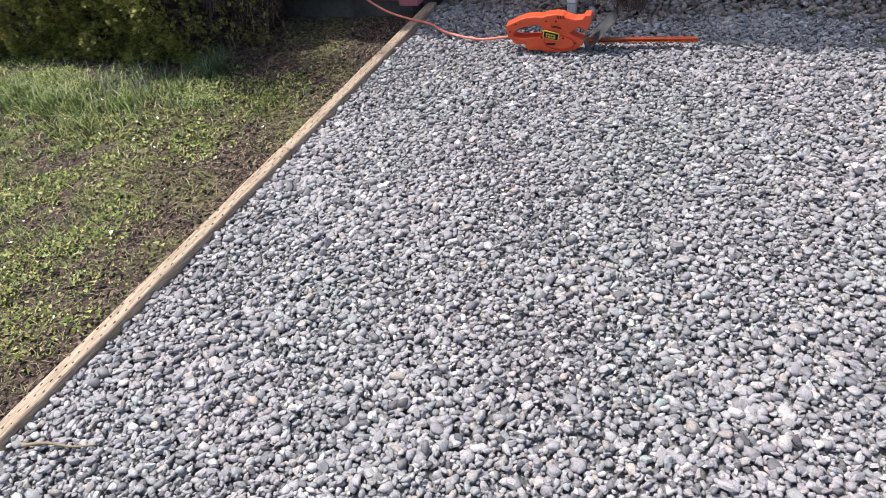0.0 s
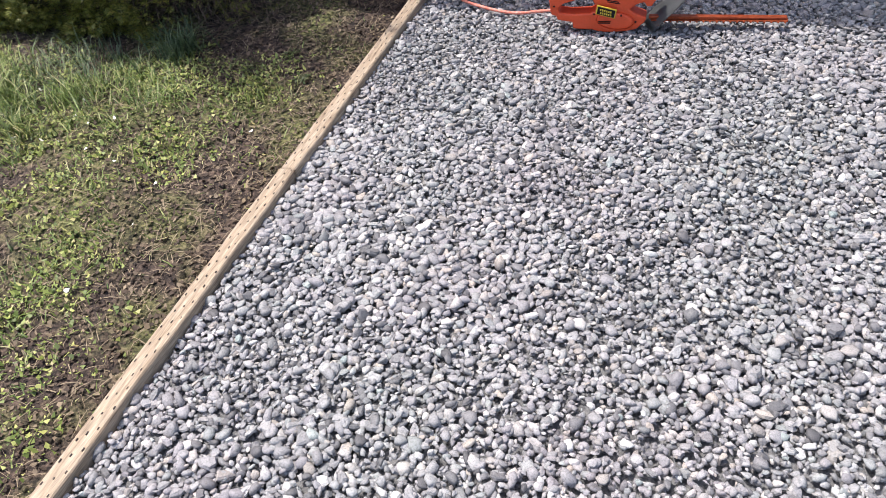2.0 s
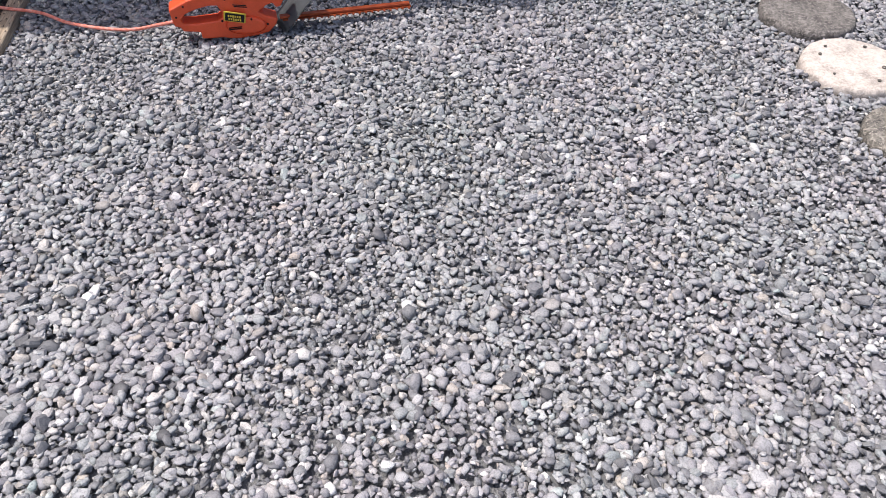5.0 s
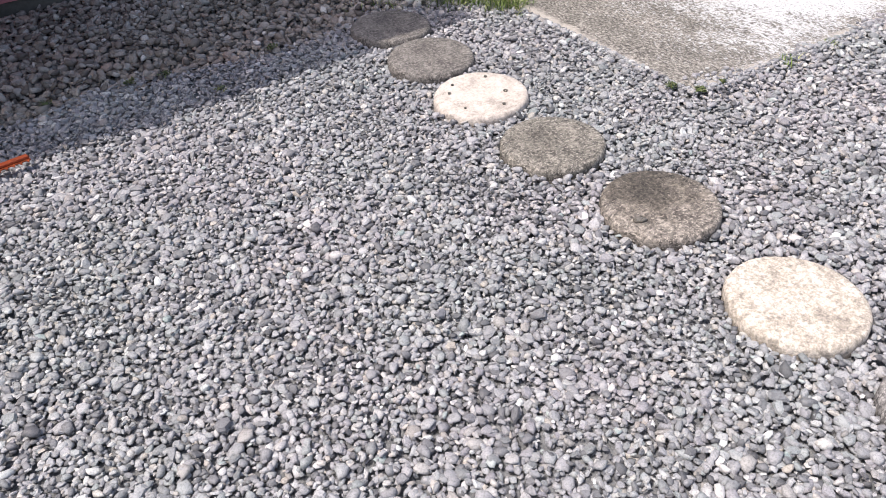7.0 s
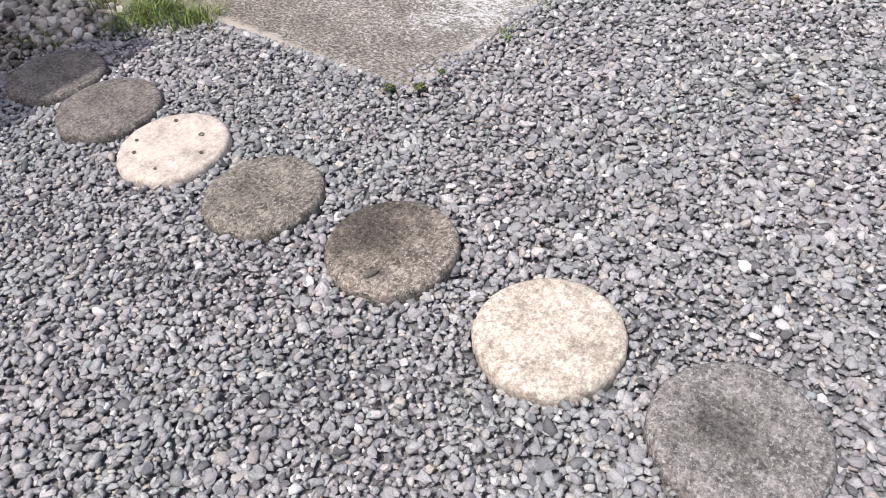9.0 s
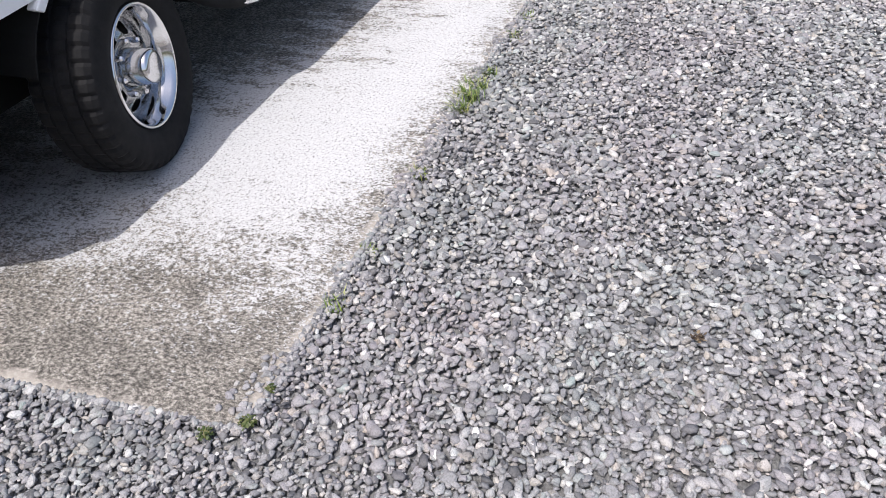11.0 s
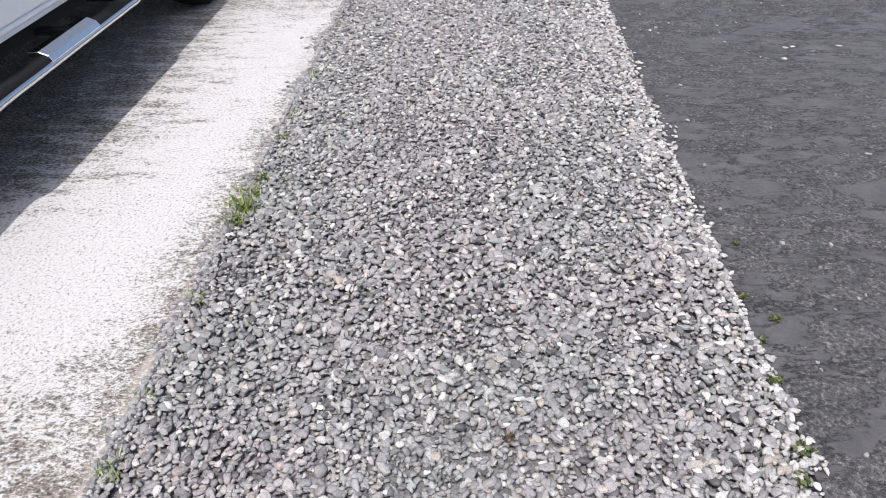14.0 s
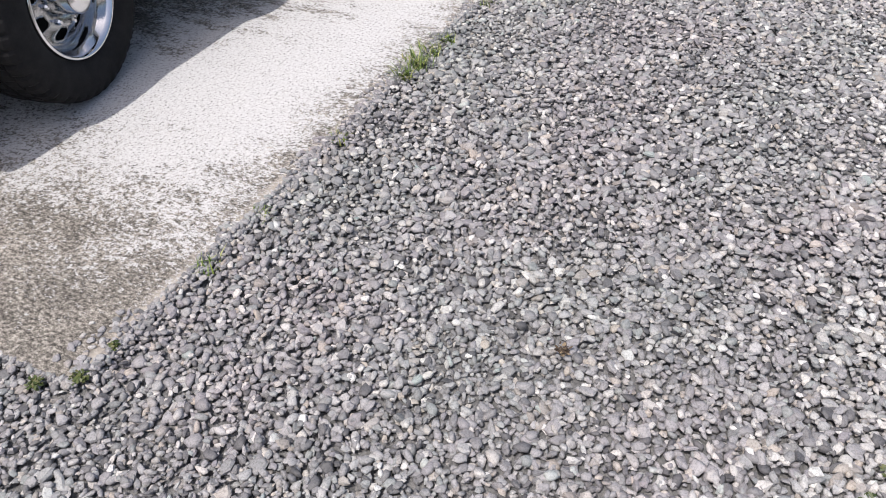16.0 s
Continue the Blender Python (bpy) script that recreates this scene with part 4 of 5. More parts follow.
def rim_disc(bm):
    """A dished face with eight round hand holes."""
    seg, rs = 128, [0.070, 0.085, 0.10, 0.112, 0.122, 0.131, 0.14, 0.149, 0.158, 0.168, 0.18, 0.192]
    depth = lambda r: -0.035 - 0.03 * math.exp(-((r - 0.115) / 0.045) ** 2) + 0.012 * ((r - 0.07) / 0.12)
    rings = [[bm.verts.new((r * math.cos(2 * math.pi * k / seg), depth(r), r * math.sin(2 * math.pi * k / seg))) for k in range(seg)] for r in rs]
    for i in range(len(rs) - 1):
        for k in range(seg):
            rm, am = (rs[i] + rs[i + 1]) / 2, (k + 0.5) / seg * 8
            da = (am - round(am)) / 8 * 2 * math.pi * 0.145
            if math.hypot(rm - 0.145, da * 1.0) < 0.027:
                continue
            j = (k + 1) % seg
            bm.faces.new((rings[i][k], rings[i][j], rings[i + 1][j], rings[i + 1][k]))
    bmesh.ops.solidify(bm, geom=bm.faces[:], thickness=0.008)
    return bm


def wheel(cx, side, hub):
    w = empty("wheel")
    w.parent = truck
    w.matrix_basis = pose(cx, side * (0.872 if cx == 0 else 0.895), 0.385, 0, 20 + cx * 9, (0 if side < 0 else 180) + (15 if cx == 0 else 0)) @ Matrix.Diagonal((1.035, 1.0, 1.035, 1))
    rubber = part("tyre", tyre(B()), M_TREAD, w, "black all-terrain tyre with worn tread", smooth=True)
    for f in rubber.data.polygons:
        f.use_smooth = math.hypot(f.center.x, f.center.z) < 0.368
    rim = part("rim", lathe(B(), [(0.19, 0.02), (0.192, -0.03), (0.196, -0.06), (0.205, -0.085), (0.216, -0.104), (0.222, -0.120), (0.230, -0.126), (0.236, -0.122), (0.238, -0.10)], 96, "y"),
               M_CHROME, w, "polished chrome rim", smooth=True)
    part("wheel_face", rim_disc(B()), M_CHROME, rim, smooth=True)
    part("brake_drum", lathe(B(), [(0.0, 0.0), (0.185, 0.0), (0.185, 0.05)], 40, "y"), M_DARK, rim)
    d = -0.155 if hub else -0.11
    part("hub_cap", lathe(B(), [(0.072, -0.03), (0.070, d + 0.03), (0.066, d + 0.022), (0.066, d + 0.008), (0.060, d), (0.046, d - 0.004), (0.0, d - 0.005)], 40, "y"), M_CHROME, rim, smooth=True)
    for k in range(8):
        a = 2 * math.pi * (k + 0.5) / 8
        bm = lathe(B(), [(0.012, -0.03), (0.012, -0.078), (0.007, -0.086), (0.0, -0.087)], 6, "y")
        bmesh.ops.translate(bm, vec=(0.105 * math.cos(a), 0, 0.105 * math.sin(a)), verts=bm.verts)
        part("lug_nut", bm, M_CHROME, rim)


for cx in (0.0, WB):
    for side in (-1, 1):
        wheel(cx, side, cx == 0)

# ---- plants ----
def blades(name, xy, z, height, width, lean, material, rs):
    """Many tapered, bent grass blades as one mesh."""
    n = len(xy)
    a = rs.uniform(0, 2 * np.pi, n)
    d = np.stack([np.cos(a), np.sin(a)], 1)
    s = np.stack([-d[:, 1], d[:, 0]], 1)
    ln = lean * rs.uniform(0.3, 1.6, n)
    v = np.zeros((n, 5, 3))
    for i, (t, wd) in enumerate(((0, 1), (0, -1), (0.55, 0.8), (0.55, -0.8), (1.0, 0))):
        v[:, i, :2] = xy + s * (width * wd)[:, None] + d * (height * ln * t * t)[:, None]
        v[:, i, 2] = z + height * t * (1 - 0.25 * ln * t)
    base = np.arange(n)[:, None] * 5
    return array_mesh(name, v.reshape(-1, 3), [base + np.array([0, 1, 3, 2]), base + np.array([2, 3, 4])], material)


def soil_z(xy):
    return np.array([soil_height(x, y) for x, y in xy])


rs = np.random.default_rng(11)
xy = np.stack([rs.uniform(-3.6, -0.12, 110000), rs.uniform(-0.4, 3.2, 110000)], 1)
cover = np.array([0.8 * noise.noise((x * 1.6, y * 1.6, 5.0)) + 0.9 * noise.noise((x * 6, y * 6, 2.0)) + 0.9 * noise.noise((x * 17, y * 17, 7.0)) for x, y in xy])
away = np.clip((-xy[:, 0] - 0.25) / 1.1, 0, 1)
north = np.clip((2.62 - xy[:, 1]) / 0.5, 0, 1)
keep = rs.uniform(0, 1, len(xy)) < np.clip(0.015 + away * north * (0.42 + 1.3 * cover), 0, 1)
gx = xy[keep]
tall = np.exp(-((gx[:, 1] - 2.1) / 0.36) ** 2) * np.clip((-gx[:, 0] - 0.75) / 0.5, 0, 1)
h = rs.uniform(0.015, 0.04, len(gx)) + tall * rs.uniform(0.0, 1.0, len(gx)) ** 2 * 0.08 * (0.45 + 1.5 * np.clip(cover[keep] + 0.3, 0, 1))
tagged(new("lawn_grass", blades("lawn_grass", gx, soil_z(gx) - 0.004, h, rs.uniform(0.0015, 0.0034, len(gx)), 1.1, M_GRASS, rs)),
       "sparse green grass blades, longer near the hedge", "grass", kind="stuff")


def tuft(name, x, y, n, spread, hmin, hmax, z, label, seed, material=None):
    r = np.random.default_rng(seed)
    p = np.stack([x + r.normal(0, spread, n), y + r.normal(0, spread, n)], 1)
    return tagged(new(name, blades(name, p, np.full(n, z), r.uniform(hmin, hmax, n), r.uniform(0.0015, 0.0032, n), 0.9, material or M_GRASS, r)), label, "grass", kind="stuff")


tuft("grass_tuft", -0.98, 2.62, 260, 0.055, 0.06, 0.19, -0.05, "tall blue-green grass tuft in bare soil below the hedge", 1, M_BLUEGRASS)
tuft("grass_tuft", -1.25, 2.2, 300, 0.07, 0.04, 0.13, -0.05, "clump of long grass in the lawn below the hedge", 2)
tuft("grass_tuft", -1.72, 2.12, 420, 0.12, 0.04, 0.12, -0.05, "wide clump of long green lawn grass", 3)
tuft("grass_tuft", -0.82, 2.25, 160, 0.06, 0.03, 0.10, -0.05, "short grass clump beside bare soil", 4)
tuft("grass_tuft", -1.05, 2.32, 240, 0.09, 0.03, 0.11, -0.05, "short bright grass clump beside bare soil", 5)
tuft("grass_tuft", -1.45, 2.40, 420, 0.13, 0.03, 0.13, -0.05, "long grass clump in the hedge's shade", 6, M_BLUEGRASS)
tuft("grass_tuft", -2.05, 2.25, 500, 0.16, 0.03, 0.12, -0.05, "wide clump of long green lawn grass", 7)
tuft("grass_tuft", -0.42, 2.32, 90, 0.06, 0.02, 0.06, -0.05, "sparse yellow-green grass near the timber", 8)
tuft("grass_tuft", -0.70, 1.55, 140, 0.10, 0.02, 0.06, -0.05, "sparse short grass on bare soil", 9)
# grass along the slab's short edge
for i, (x, y, n, sp, h1) in enumerate(((3.93, 3.14, 320, 0.05, 0.12), (3.86, 3.35, 560, 0.07, 0.165), (3.93, 3.62, 560, 0.075, 0.18), (3.98, 3.95, 300, 0.08, 0.2), (3.72, 3.42, 120, 0.05, 0.1), (4.0, 4.3, 200, 0.08, 0.16), (3.45, 3.62, 120, 0.07, 0.09))):
    tuft("grass_tuft", x, y, n, sp, 0.04, h1, -0.02, "long green grass clump growing along the slab edge", 20 + i)
# weeds in the joint along the slab's long edge
for i, (x, n, sp, h1) in enumerate(((5.83, 170, 0.024, 0.085), (5.72, 120, 0.02, 0.075), (5.95, 110, 0.028, 0.07), (6.08, 70, 0.022, 0.055), (6.5, 60, 0.03, 0.05), (6.75, 50, 0.03, 0.05), (7.3, 70, 0.025, 0.06), (5.22, 60, 0.018, 0.05), (4.72, 40, 0.02, 0.05),
                                     (8.2, 40, 0.03, 0.05), (9.05, 60, 0.04, 0.06), (4.45, 50, 0.02, 0.06))):
    tuft("weed_tuft", x, slab_edge(x) - 0.012, n, sp, 0.02, h1, -0.01, "small green weed tuft in the slab joint", 40 + i)


def weed(x, y, z, n, r, seed, label):
    """A rosette of small oval leaves on short stalks."""
    rr = random.Random(seed)
    bm = B()
    for k in range(n):
        a, d, hgt = rr.uniform(0, 6.28), rr.uniform(0.15, 1) * r, rr.uniform(0.006, 0.03)
        c = Vector((d * math.cos(a), d * math.sin(a), hgt))
        l, w = rr.uniform(0.008, 0.018), rr.uniform(0.005, 0.010)
        m = Matrix.Translation(c) @ pose(0, 0, 0, rr.uniform(-35, 35), rr.uniform(-35, 35), math.degrees(a) + rr.uniform(-50, 50))
        vs = [bm.verts.new(m @ Vector((l * math.cos(q), w * math.sin(q), 0.002 * math.cos(2 * q)))) for q in np.linspace(0, 6.28, 9)[:-1]]
        bm.faces.new(vs)
        st = bm.verts.new((0, 0, 0)), bm.verts.new((0.001, 0.001, 0))
        bm.faces.new((st[0], st[1], vs[4]))
    ob = part("weed", bm, M_WEED, None, "", True)
    ob.matrix_basis = pose(x, y, z) @ Matrix.Diagonal((0.5, 0.5, 0.5, 1))
    return tagged(ob, label, "weed")


weed(3.96, 1.93, 0.005, 70, 0.05, 1, "low green weed growing at the slab corner")
weed(3.90, 2.03, 0.005, 50, 0.045, 2, "low green weed growing at the slab corner")
weed(4.08, 1.92, 0.005, 40, 0.03, 3, "small green weed beside the concrete slab")
for i, (x, y, n, r) in enumerate(((4.72, -0.07, 60, 0.05), (4.45, -0.05, 80, 0.06), (4.35, 0.0, 60, 0.05), (5.0, -0.18, 40, 0.04), (5.13, -0.12, 30, 0.04), (3.33, 0.10, 90, 0.07), (3.18, 0.06, 50, 0.05), (4.9, -0.10, 20, 0.03), (5.45, -0.2, 16, 0.03))):
    weed(x, y, 0.0, n, r, 10 + i, "low green weed in the crack at the asphalt edge")
for i, (x, y) in enumerate(((1.75, 3.55), (2.1, 3.52), (2.25, 3.5), (1.45, 3.98), (2.75, 3.45), (2.4, 3.2))):
    weed(x, y, 0.01, 50, 0.06, 30 + i, "small weed among shaded river rocks")
for i, (x, y) in enumerate(((0.0, 0.12), (-0.06, 0.2), (-1.0, 3.33), (-0.92, 3.3), (-0.6, 2.55), (-0.45, 2.7), (-0.3, 2.5))):
    weed(x, y, -0.05, 60, 0.08, 50 + i, "broad-leaved green weed in bare soil")
# dry vine stalks at the post's foot
bm = B()
rr = random.Random(5)
for k in range(130):
    a = rr.uniform(0, 6.28)
    x0, y0 = 1.18 + rr.uniform(-0.06, 0.10), 3.53 + rr.uniform(-0.05, 0.03)
    l = rr.uniform(0.05, 0.15)
    tube(bm, [(x0, y0, 0.03), (x0 + l * 0.4 * math.cos(a), y0 + l * 0.3 * math.sin(a), 0.03 + l * 0.7), (x0 + l * math.cos(a), y0 + l * 0.6 * math.sin(a), 0.04 + l * rr.uniform(0.1, 0.7))], 0.0012, 3, False)
tagged(part("dry_vine", bm, M_TWIG), "tangle of dry vine stalks at a porch post", "dry plant", kind="stuff")

# low broad leaves and moss pads on the soil, dead leaf litter, pale petals
def flakes(name, xy, z, size, tilt, material, rs, k=4):
    n = len(xy)
    q = np.linspace(0, 2 * np.pi, k + 1)[:-1]
    a = rs.uniform(0, 2 * np.pi, n)
    l, w = size, size * rs.uniform(0.45, 0.9, n)
    u = np.stack([np.cos(a), np.sin(a), rs.normal(0, tilt, n)], 1)
    s = np.stack([-np.sin(a), np.cos(a), rs.normal(0, tilt, n)], 1)
    c = np.concatenate([xy, z[:, None]], 1)
    v = c[:, None] + (l[:, None] * np.cos(q))[:, :, None] * u[:, None] + (w[:, None] * np.sin(q))[:, :, None] * s[:, None]
    v[:, :, 2] += (0.3 * l[:, None] * np.cos(2 * q))
    return array_mesh(name, v.reshape(-1, 3), np.arange(n)[:, None] * k + np.arange(k)[None], material)


xy = np.stack([rs.uniform(-3.4, -0.05, 150000), rs.uniform(-0.3, 3.35, 150000)], 1)
cov = np.array([noise.noise((x * 2.2, y * 2.2, 15.0)) + 0.6 * noise.noise((x * 7, y * 7, 12.0)) for x, y in xy])
aw = np.clip((-xy[:, 0] - 0.1) / 0.6, 0.05, 1)
keep = rs.uniform(0, 1, len(xy)) < np.clip(aw * np.clip((2.9 - xy[:, 1]) / 0.5, 0.12, 1) * (0.34 + 2.2 * cov), 0, 1)
p = xy[keep]
tagged(new("lawn_clover", flakes("lawn_clover", p, soil_z(p) + rs.uniform(0.003, 0.02, len(p)), 0.003 + 0.0085 * rs.uniform(0, 1, len(p)) ** 2, 0.55, M_CLOVER, rs)),
       "low clover and moss leaves between bare soil", "clover", kind="stuff")
n = 16000
p = np.stack([-0.04 - np.abs(rs.normal(0, 1.0, n)), rs.uniform(-0.3, 3.46, n)], 1)
tagged(new("leaf_litter", flakes("leaf_litter", p, soil_z(p) + rs.uniform(0.001, 0.008, n), rs.uniform(0.003, 0.012, n), 0.4, M_LITTER, rs, 5)),
       "dead brown leaf litter and crumbs on soil", "leaf litter", kind="stuff")
n = 3600
p = np.stack([-0.04 - np.abs(rs.normal(0, 0.9, n)), rs.uniform(-0.3, 3.4, n)], 1)
tagged(new("dry_grass", blades("dry_grass", p, soil_z(p) + 0.002, rs.uniform(0.01, 0.03, n), rs.uniform(0.001, 0.002, n), 3.0, M_DRY, rs)),
       "scattered dry straw-coloured grass stalks on soil", "dry grass", kind="stuff")
n = 46
p = np.stack([rs.uniform(-2.8, -0.25, n), rs.uniform(0.3, 2.2, n)], 1)
tagged(new("fallen_petals", flakes("fallen_petals", p, soil_z(p) + 0.014, rs.uniform(0.006, 0.013, n), 0.3, M_PETAL, rs, 7)),
       "scattered fallen white petals on the lawn", "petals", kind="stuff")

# thuja hedge shrub: trunks, limbs and flat fans of scale leaves
hedge = tagged(empty("thuja_hedge", pose(-1.95, 3.02, -0.05)), "dense green and bronze thuja hedge shrub against the house wall", "hedge")
rr = random.Random(3)
for k in range(5):
    x0 = -1.1 + k * 0.32 + rr.uniform(-0.05, 0.05)
    bm = B()
    tube(bm, [(x0, 0.05, -0.05), (x0 + 0.03, 0.04, 0.6), (x0 - 0.02, 0.06, 1.1), (x0, 0.05, 1.6)], lambda t: 0.035 * (1 - 0.8 * t), 8)
    part("trunk", bm, M_BARK, hedge)
bm = B()
for k in range(150):
    x0, z0, a = rr.uniform(-1.2, 0.95), rr.uniform(0.06, 1.5), rr.uniform(-2.9, -0.2)
    l = rr.uniform(0.2, 0.42)
    tube(bm, [(x0, 0.05, z0), (x0 + 0.5 * l * math.cos(a), 0.05 + 0.5 * l * math.sin(a), z0 + 0.03), (x0 + l * math.cos(a), 0.05 + l * math.sin(a), z0 - 0.02)], lambda t: 0.007 * (1 - 0.7 * t), 5, False)
tagged(part("limb", bm, M_BARK, hedge), kind="stuff")
hs = np.random.default_rng(21)
N = 56000
sx, sz = hs.uniform(-1.5, 1.22, N), 2.2 * hs.uniform(0.0, 1.0, N) ** 1.4
lump = np.array([0.13 * noise.noise((x * 2.6, z * 2.6, 1.0)) + 0.16 * noise.noise((x * 6, z * 6, 4.0)) + 0.06 * noise.noise((x * 14, z * 14, 2.0)) for x, z in zip(sx, sz)])
# the end towards the house corner is thin and twiggy
keep = hs.uniform(0, 1, N) < np.interp(sx, [0.45, 0.75, 1.2], [1.0, 0.42, 0.12])
sx, sz, lump = sx[keep], sz[keep], lump[keep]
N = len(sx)
under = np.clip(1 - sz / 0.36, 0, 1)
round_x = np.clip((np.abs(sx + 0.2) - 0.85) / 0.4, 0, 1)
front_y = -0.47 - lump + 0.16 * under ** 1.3 + 0.26 * round_x ** 2 + sz * np.interp(sx, [0.1, 0.6], [0.31, 0.12])
sy_ = front_y + np.abs(hs.normal(0, 0.06, N))
fr = np.zeros((N, 5, 4, 3))
ang = hs.uniform(-0.9, 0.9, N)
outw = np.stack([np.sin(ang) * 0.8 + 0.4 * np.sign(sx) * round_x, -np.abs(np.cos(ang)) * 0.8, hs.uniform(-0.35, 1.0, N)], 1)
outw /= np.linalg.norm(outw, axis=1)[:, None]
nrm = hs.normal(0, 1, (N, 3))
side = np.cross(outw, nrm)
side /= np.linalg.norm(side, axis=1)[:, None]
size = hs.uniform(0.013, 0.031, N)
base = np.stack([sx, sy_, sz], 1)
for j in range(5):
    t = 0.0 if j == 0 else (0.05 + 0.38 * ((j - 1) // 2))
    sgn = 0 if j == 0 else (1 if j % 2 else -1)
    d = outw * (1.0 if sgn == 0 else 0.74) + side * sgn * 0.66
    q = np.cross(d, np.cross(outw, side))
    l = size * (1.3 if sgn == 0 else 0.85 * (1.15 - 0.9 * t))
    o = base + outw * (size * 1.2 * t)[:, None]
    wd = (size * 0.11)[:, None]
    fr[:, j, 0] = o
    fr[:, j, 1] = o + d * (l * 0.55)[:, None] + q * wd
    fr[:, j, 2] = o + d * l[:, None]
    fr[:, j, 3] = o + d * (l * 0.55)[:, None] - q * wd
verts = fr.reshape(-1, 3)
me = array_mesh("foliage", verts, np.arange(len(verts)).reshape(-1, 4), M_THUJA, False)
leaf = new("foliage", me)
leaf.parent = hedge
tagged(leaf, kind="stuff")
# bare brown twigs at the thin end and along the foot
bm = B()
for k in range(900):
    x0, z0, a = rr.uniform(0.35, 1.25) if k % 4 else rr.uniform(-1.2, 0.6), rr.uniform(0.02, 1.0) ** 1.3, rr.uniform(-2.9, -0.2)
    y0, l = rr.uniform(-0.26, 0.1), rr.uniform(0.05, 0.16)
    tube(bm, [(x0, y0, z0), (x0 + 0.5 * l * math.cos(a), y0 + 0.5 * l * math.sin(a), z0 + rr.uniform(-0.03, 0.1)), (x0 + l * math.cos(a), y0 + l * math.sin(a), z0 + rr.uniform(-0.05, 0.08))], 0.0015, 3, False)
tagged(part("twig", bm, M_TWIG, hedge, "bare reddish brown twigs"), kind="stuff")
# added solid lumps close the hedge; their near-black brown paints its inner shade
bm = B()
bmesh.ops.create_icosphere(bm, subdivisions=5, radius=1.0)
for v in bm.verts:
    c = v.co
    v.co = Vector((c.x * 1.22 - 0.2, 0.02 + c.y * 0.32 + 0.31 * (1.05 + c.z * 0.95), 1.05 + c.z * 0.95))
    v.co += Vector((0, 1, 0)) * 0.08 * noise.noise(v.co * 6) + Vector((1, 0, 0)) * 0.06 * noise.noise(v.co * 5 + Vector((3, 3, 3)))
part("hedge_core", bm, M_INNER, hedge, "solid twig-brown core, darkened for the hedge's inner shade")
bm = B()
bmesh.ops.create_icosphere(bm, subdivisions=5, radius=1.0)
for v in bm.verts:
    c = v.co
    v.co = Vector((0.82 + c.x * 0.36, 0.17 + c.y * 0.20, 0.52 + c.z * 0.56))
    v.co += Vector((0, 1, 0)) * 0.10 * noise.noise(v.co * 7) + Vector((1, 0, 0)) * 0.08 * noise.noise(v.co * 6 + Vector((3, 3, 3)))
part("hedge_core", bm, M_INNER, hedge, "solid twig-brown core, darkened for the hedge's inner shade")

# ---- gravel ----
def pebble_forms(count, n, rings, rs):
    """Rounded lumps: a top point and rings of n points, with wobble. Returns vertices (count, v, 3), triangles and quads."""
    forms = []
    for _ in range(count):
        v = [(0, 0, 1.0)]
        ph = rs.uniform(0, 6.28, 3)
        sq = rs.uniform(0.75, 1.0)
        for r, z in rings:
            for k in range(n):
                a = 2 * np.pi * k / n + ph[2] * 0.3
                w = 1 + 0.12 * np.sin(2 * a + ph[0]) + 0.11 * np.sin(3 * a + ph[1]) + rs.normal(0, 0.07)
                c, s = np.cos(a), np.sin(a)
                v.append((r * w * np.sign(c) * abs(c) ** sq, r * w * np.sign(s) * abs(s) ** sq, z + rs.normal(0, 0.09)))
        forms.append(v)
    k = np.arange(n)
    tri = np.stack([np.zeros(n, int), 1 + k, 1 + (k + 1) % n], 1)
    quads = np.concatenate([np.stack([1 + i * n + k, 1 + (i + 1) * n + k, 1 + (i + 1) * n + (k + 1) % n, 1 + i * n + (k + 1) % n], 1) for i in range(len(rings) - 1)])
    return np.array(forms), tri, quads


def hex_points(x0, x1, y0, y1, step, jitter, rs):
    nx, ny = int((x1 - x0) / step) + 2, int((y1 - y0) / (step * 0.866)) + 2
    gx, gy = np.meshgrid(np.arange(nx), np.arange(ny))
    x = x0 + (gx + 0.5 * (gy % 2)) * step
    y = y0 + gy * step * 0.866
    p = np.stack([x.ravel(), y.ravel()], 1) + rs.normal(0, jitter * step, (nx * ny, 2))
    return p[(p[:, 0] > x0) & (p[:, 0] < x1) & (p[:, 1] > y0) & (p[:, 1] < y1)]


def on_gravel(p, margin):
    """Keeps points on the gravel: inside its edges and off the stepping stones."""
    x, y = p[:, 0], p[:, 1]
    ok = (x > 0.03 + margin * 0.4) & (y > asphalt_edge(x) + 0.012 * np.sin(x * 9) + 0.01 * np.sin(x * 31) - 0.005) & (x < road_edge(y) - margin - 0.015)
    ok &= (x < 3.945 - margin * 0.3 + 0.006 * np.sin(y * 40)) | (y < slab_edge(x) - margin * 0.2 + 0.012 * np.sin(x * 23) * np.sin(x * 7))
    ok &= (y < 3.52 + 0.08 * np.sin(x * 4)) & ((x > 0.07 + 0.03 * np.sin(y * 9)) | (y > 0.16))
    for sx, sy in STONES:
        ok &= np.hypot(x - sx, y - sy) > 0.195 + margin * 0.35
    return p[ok]


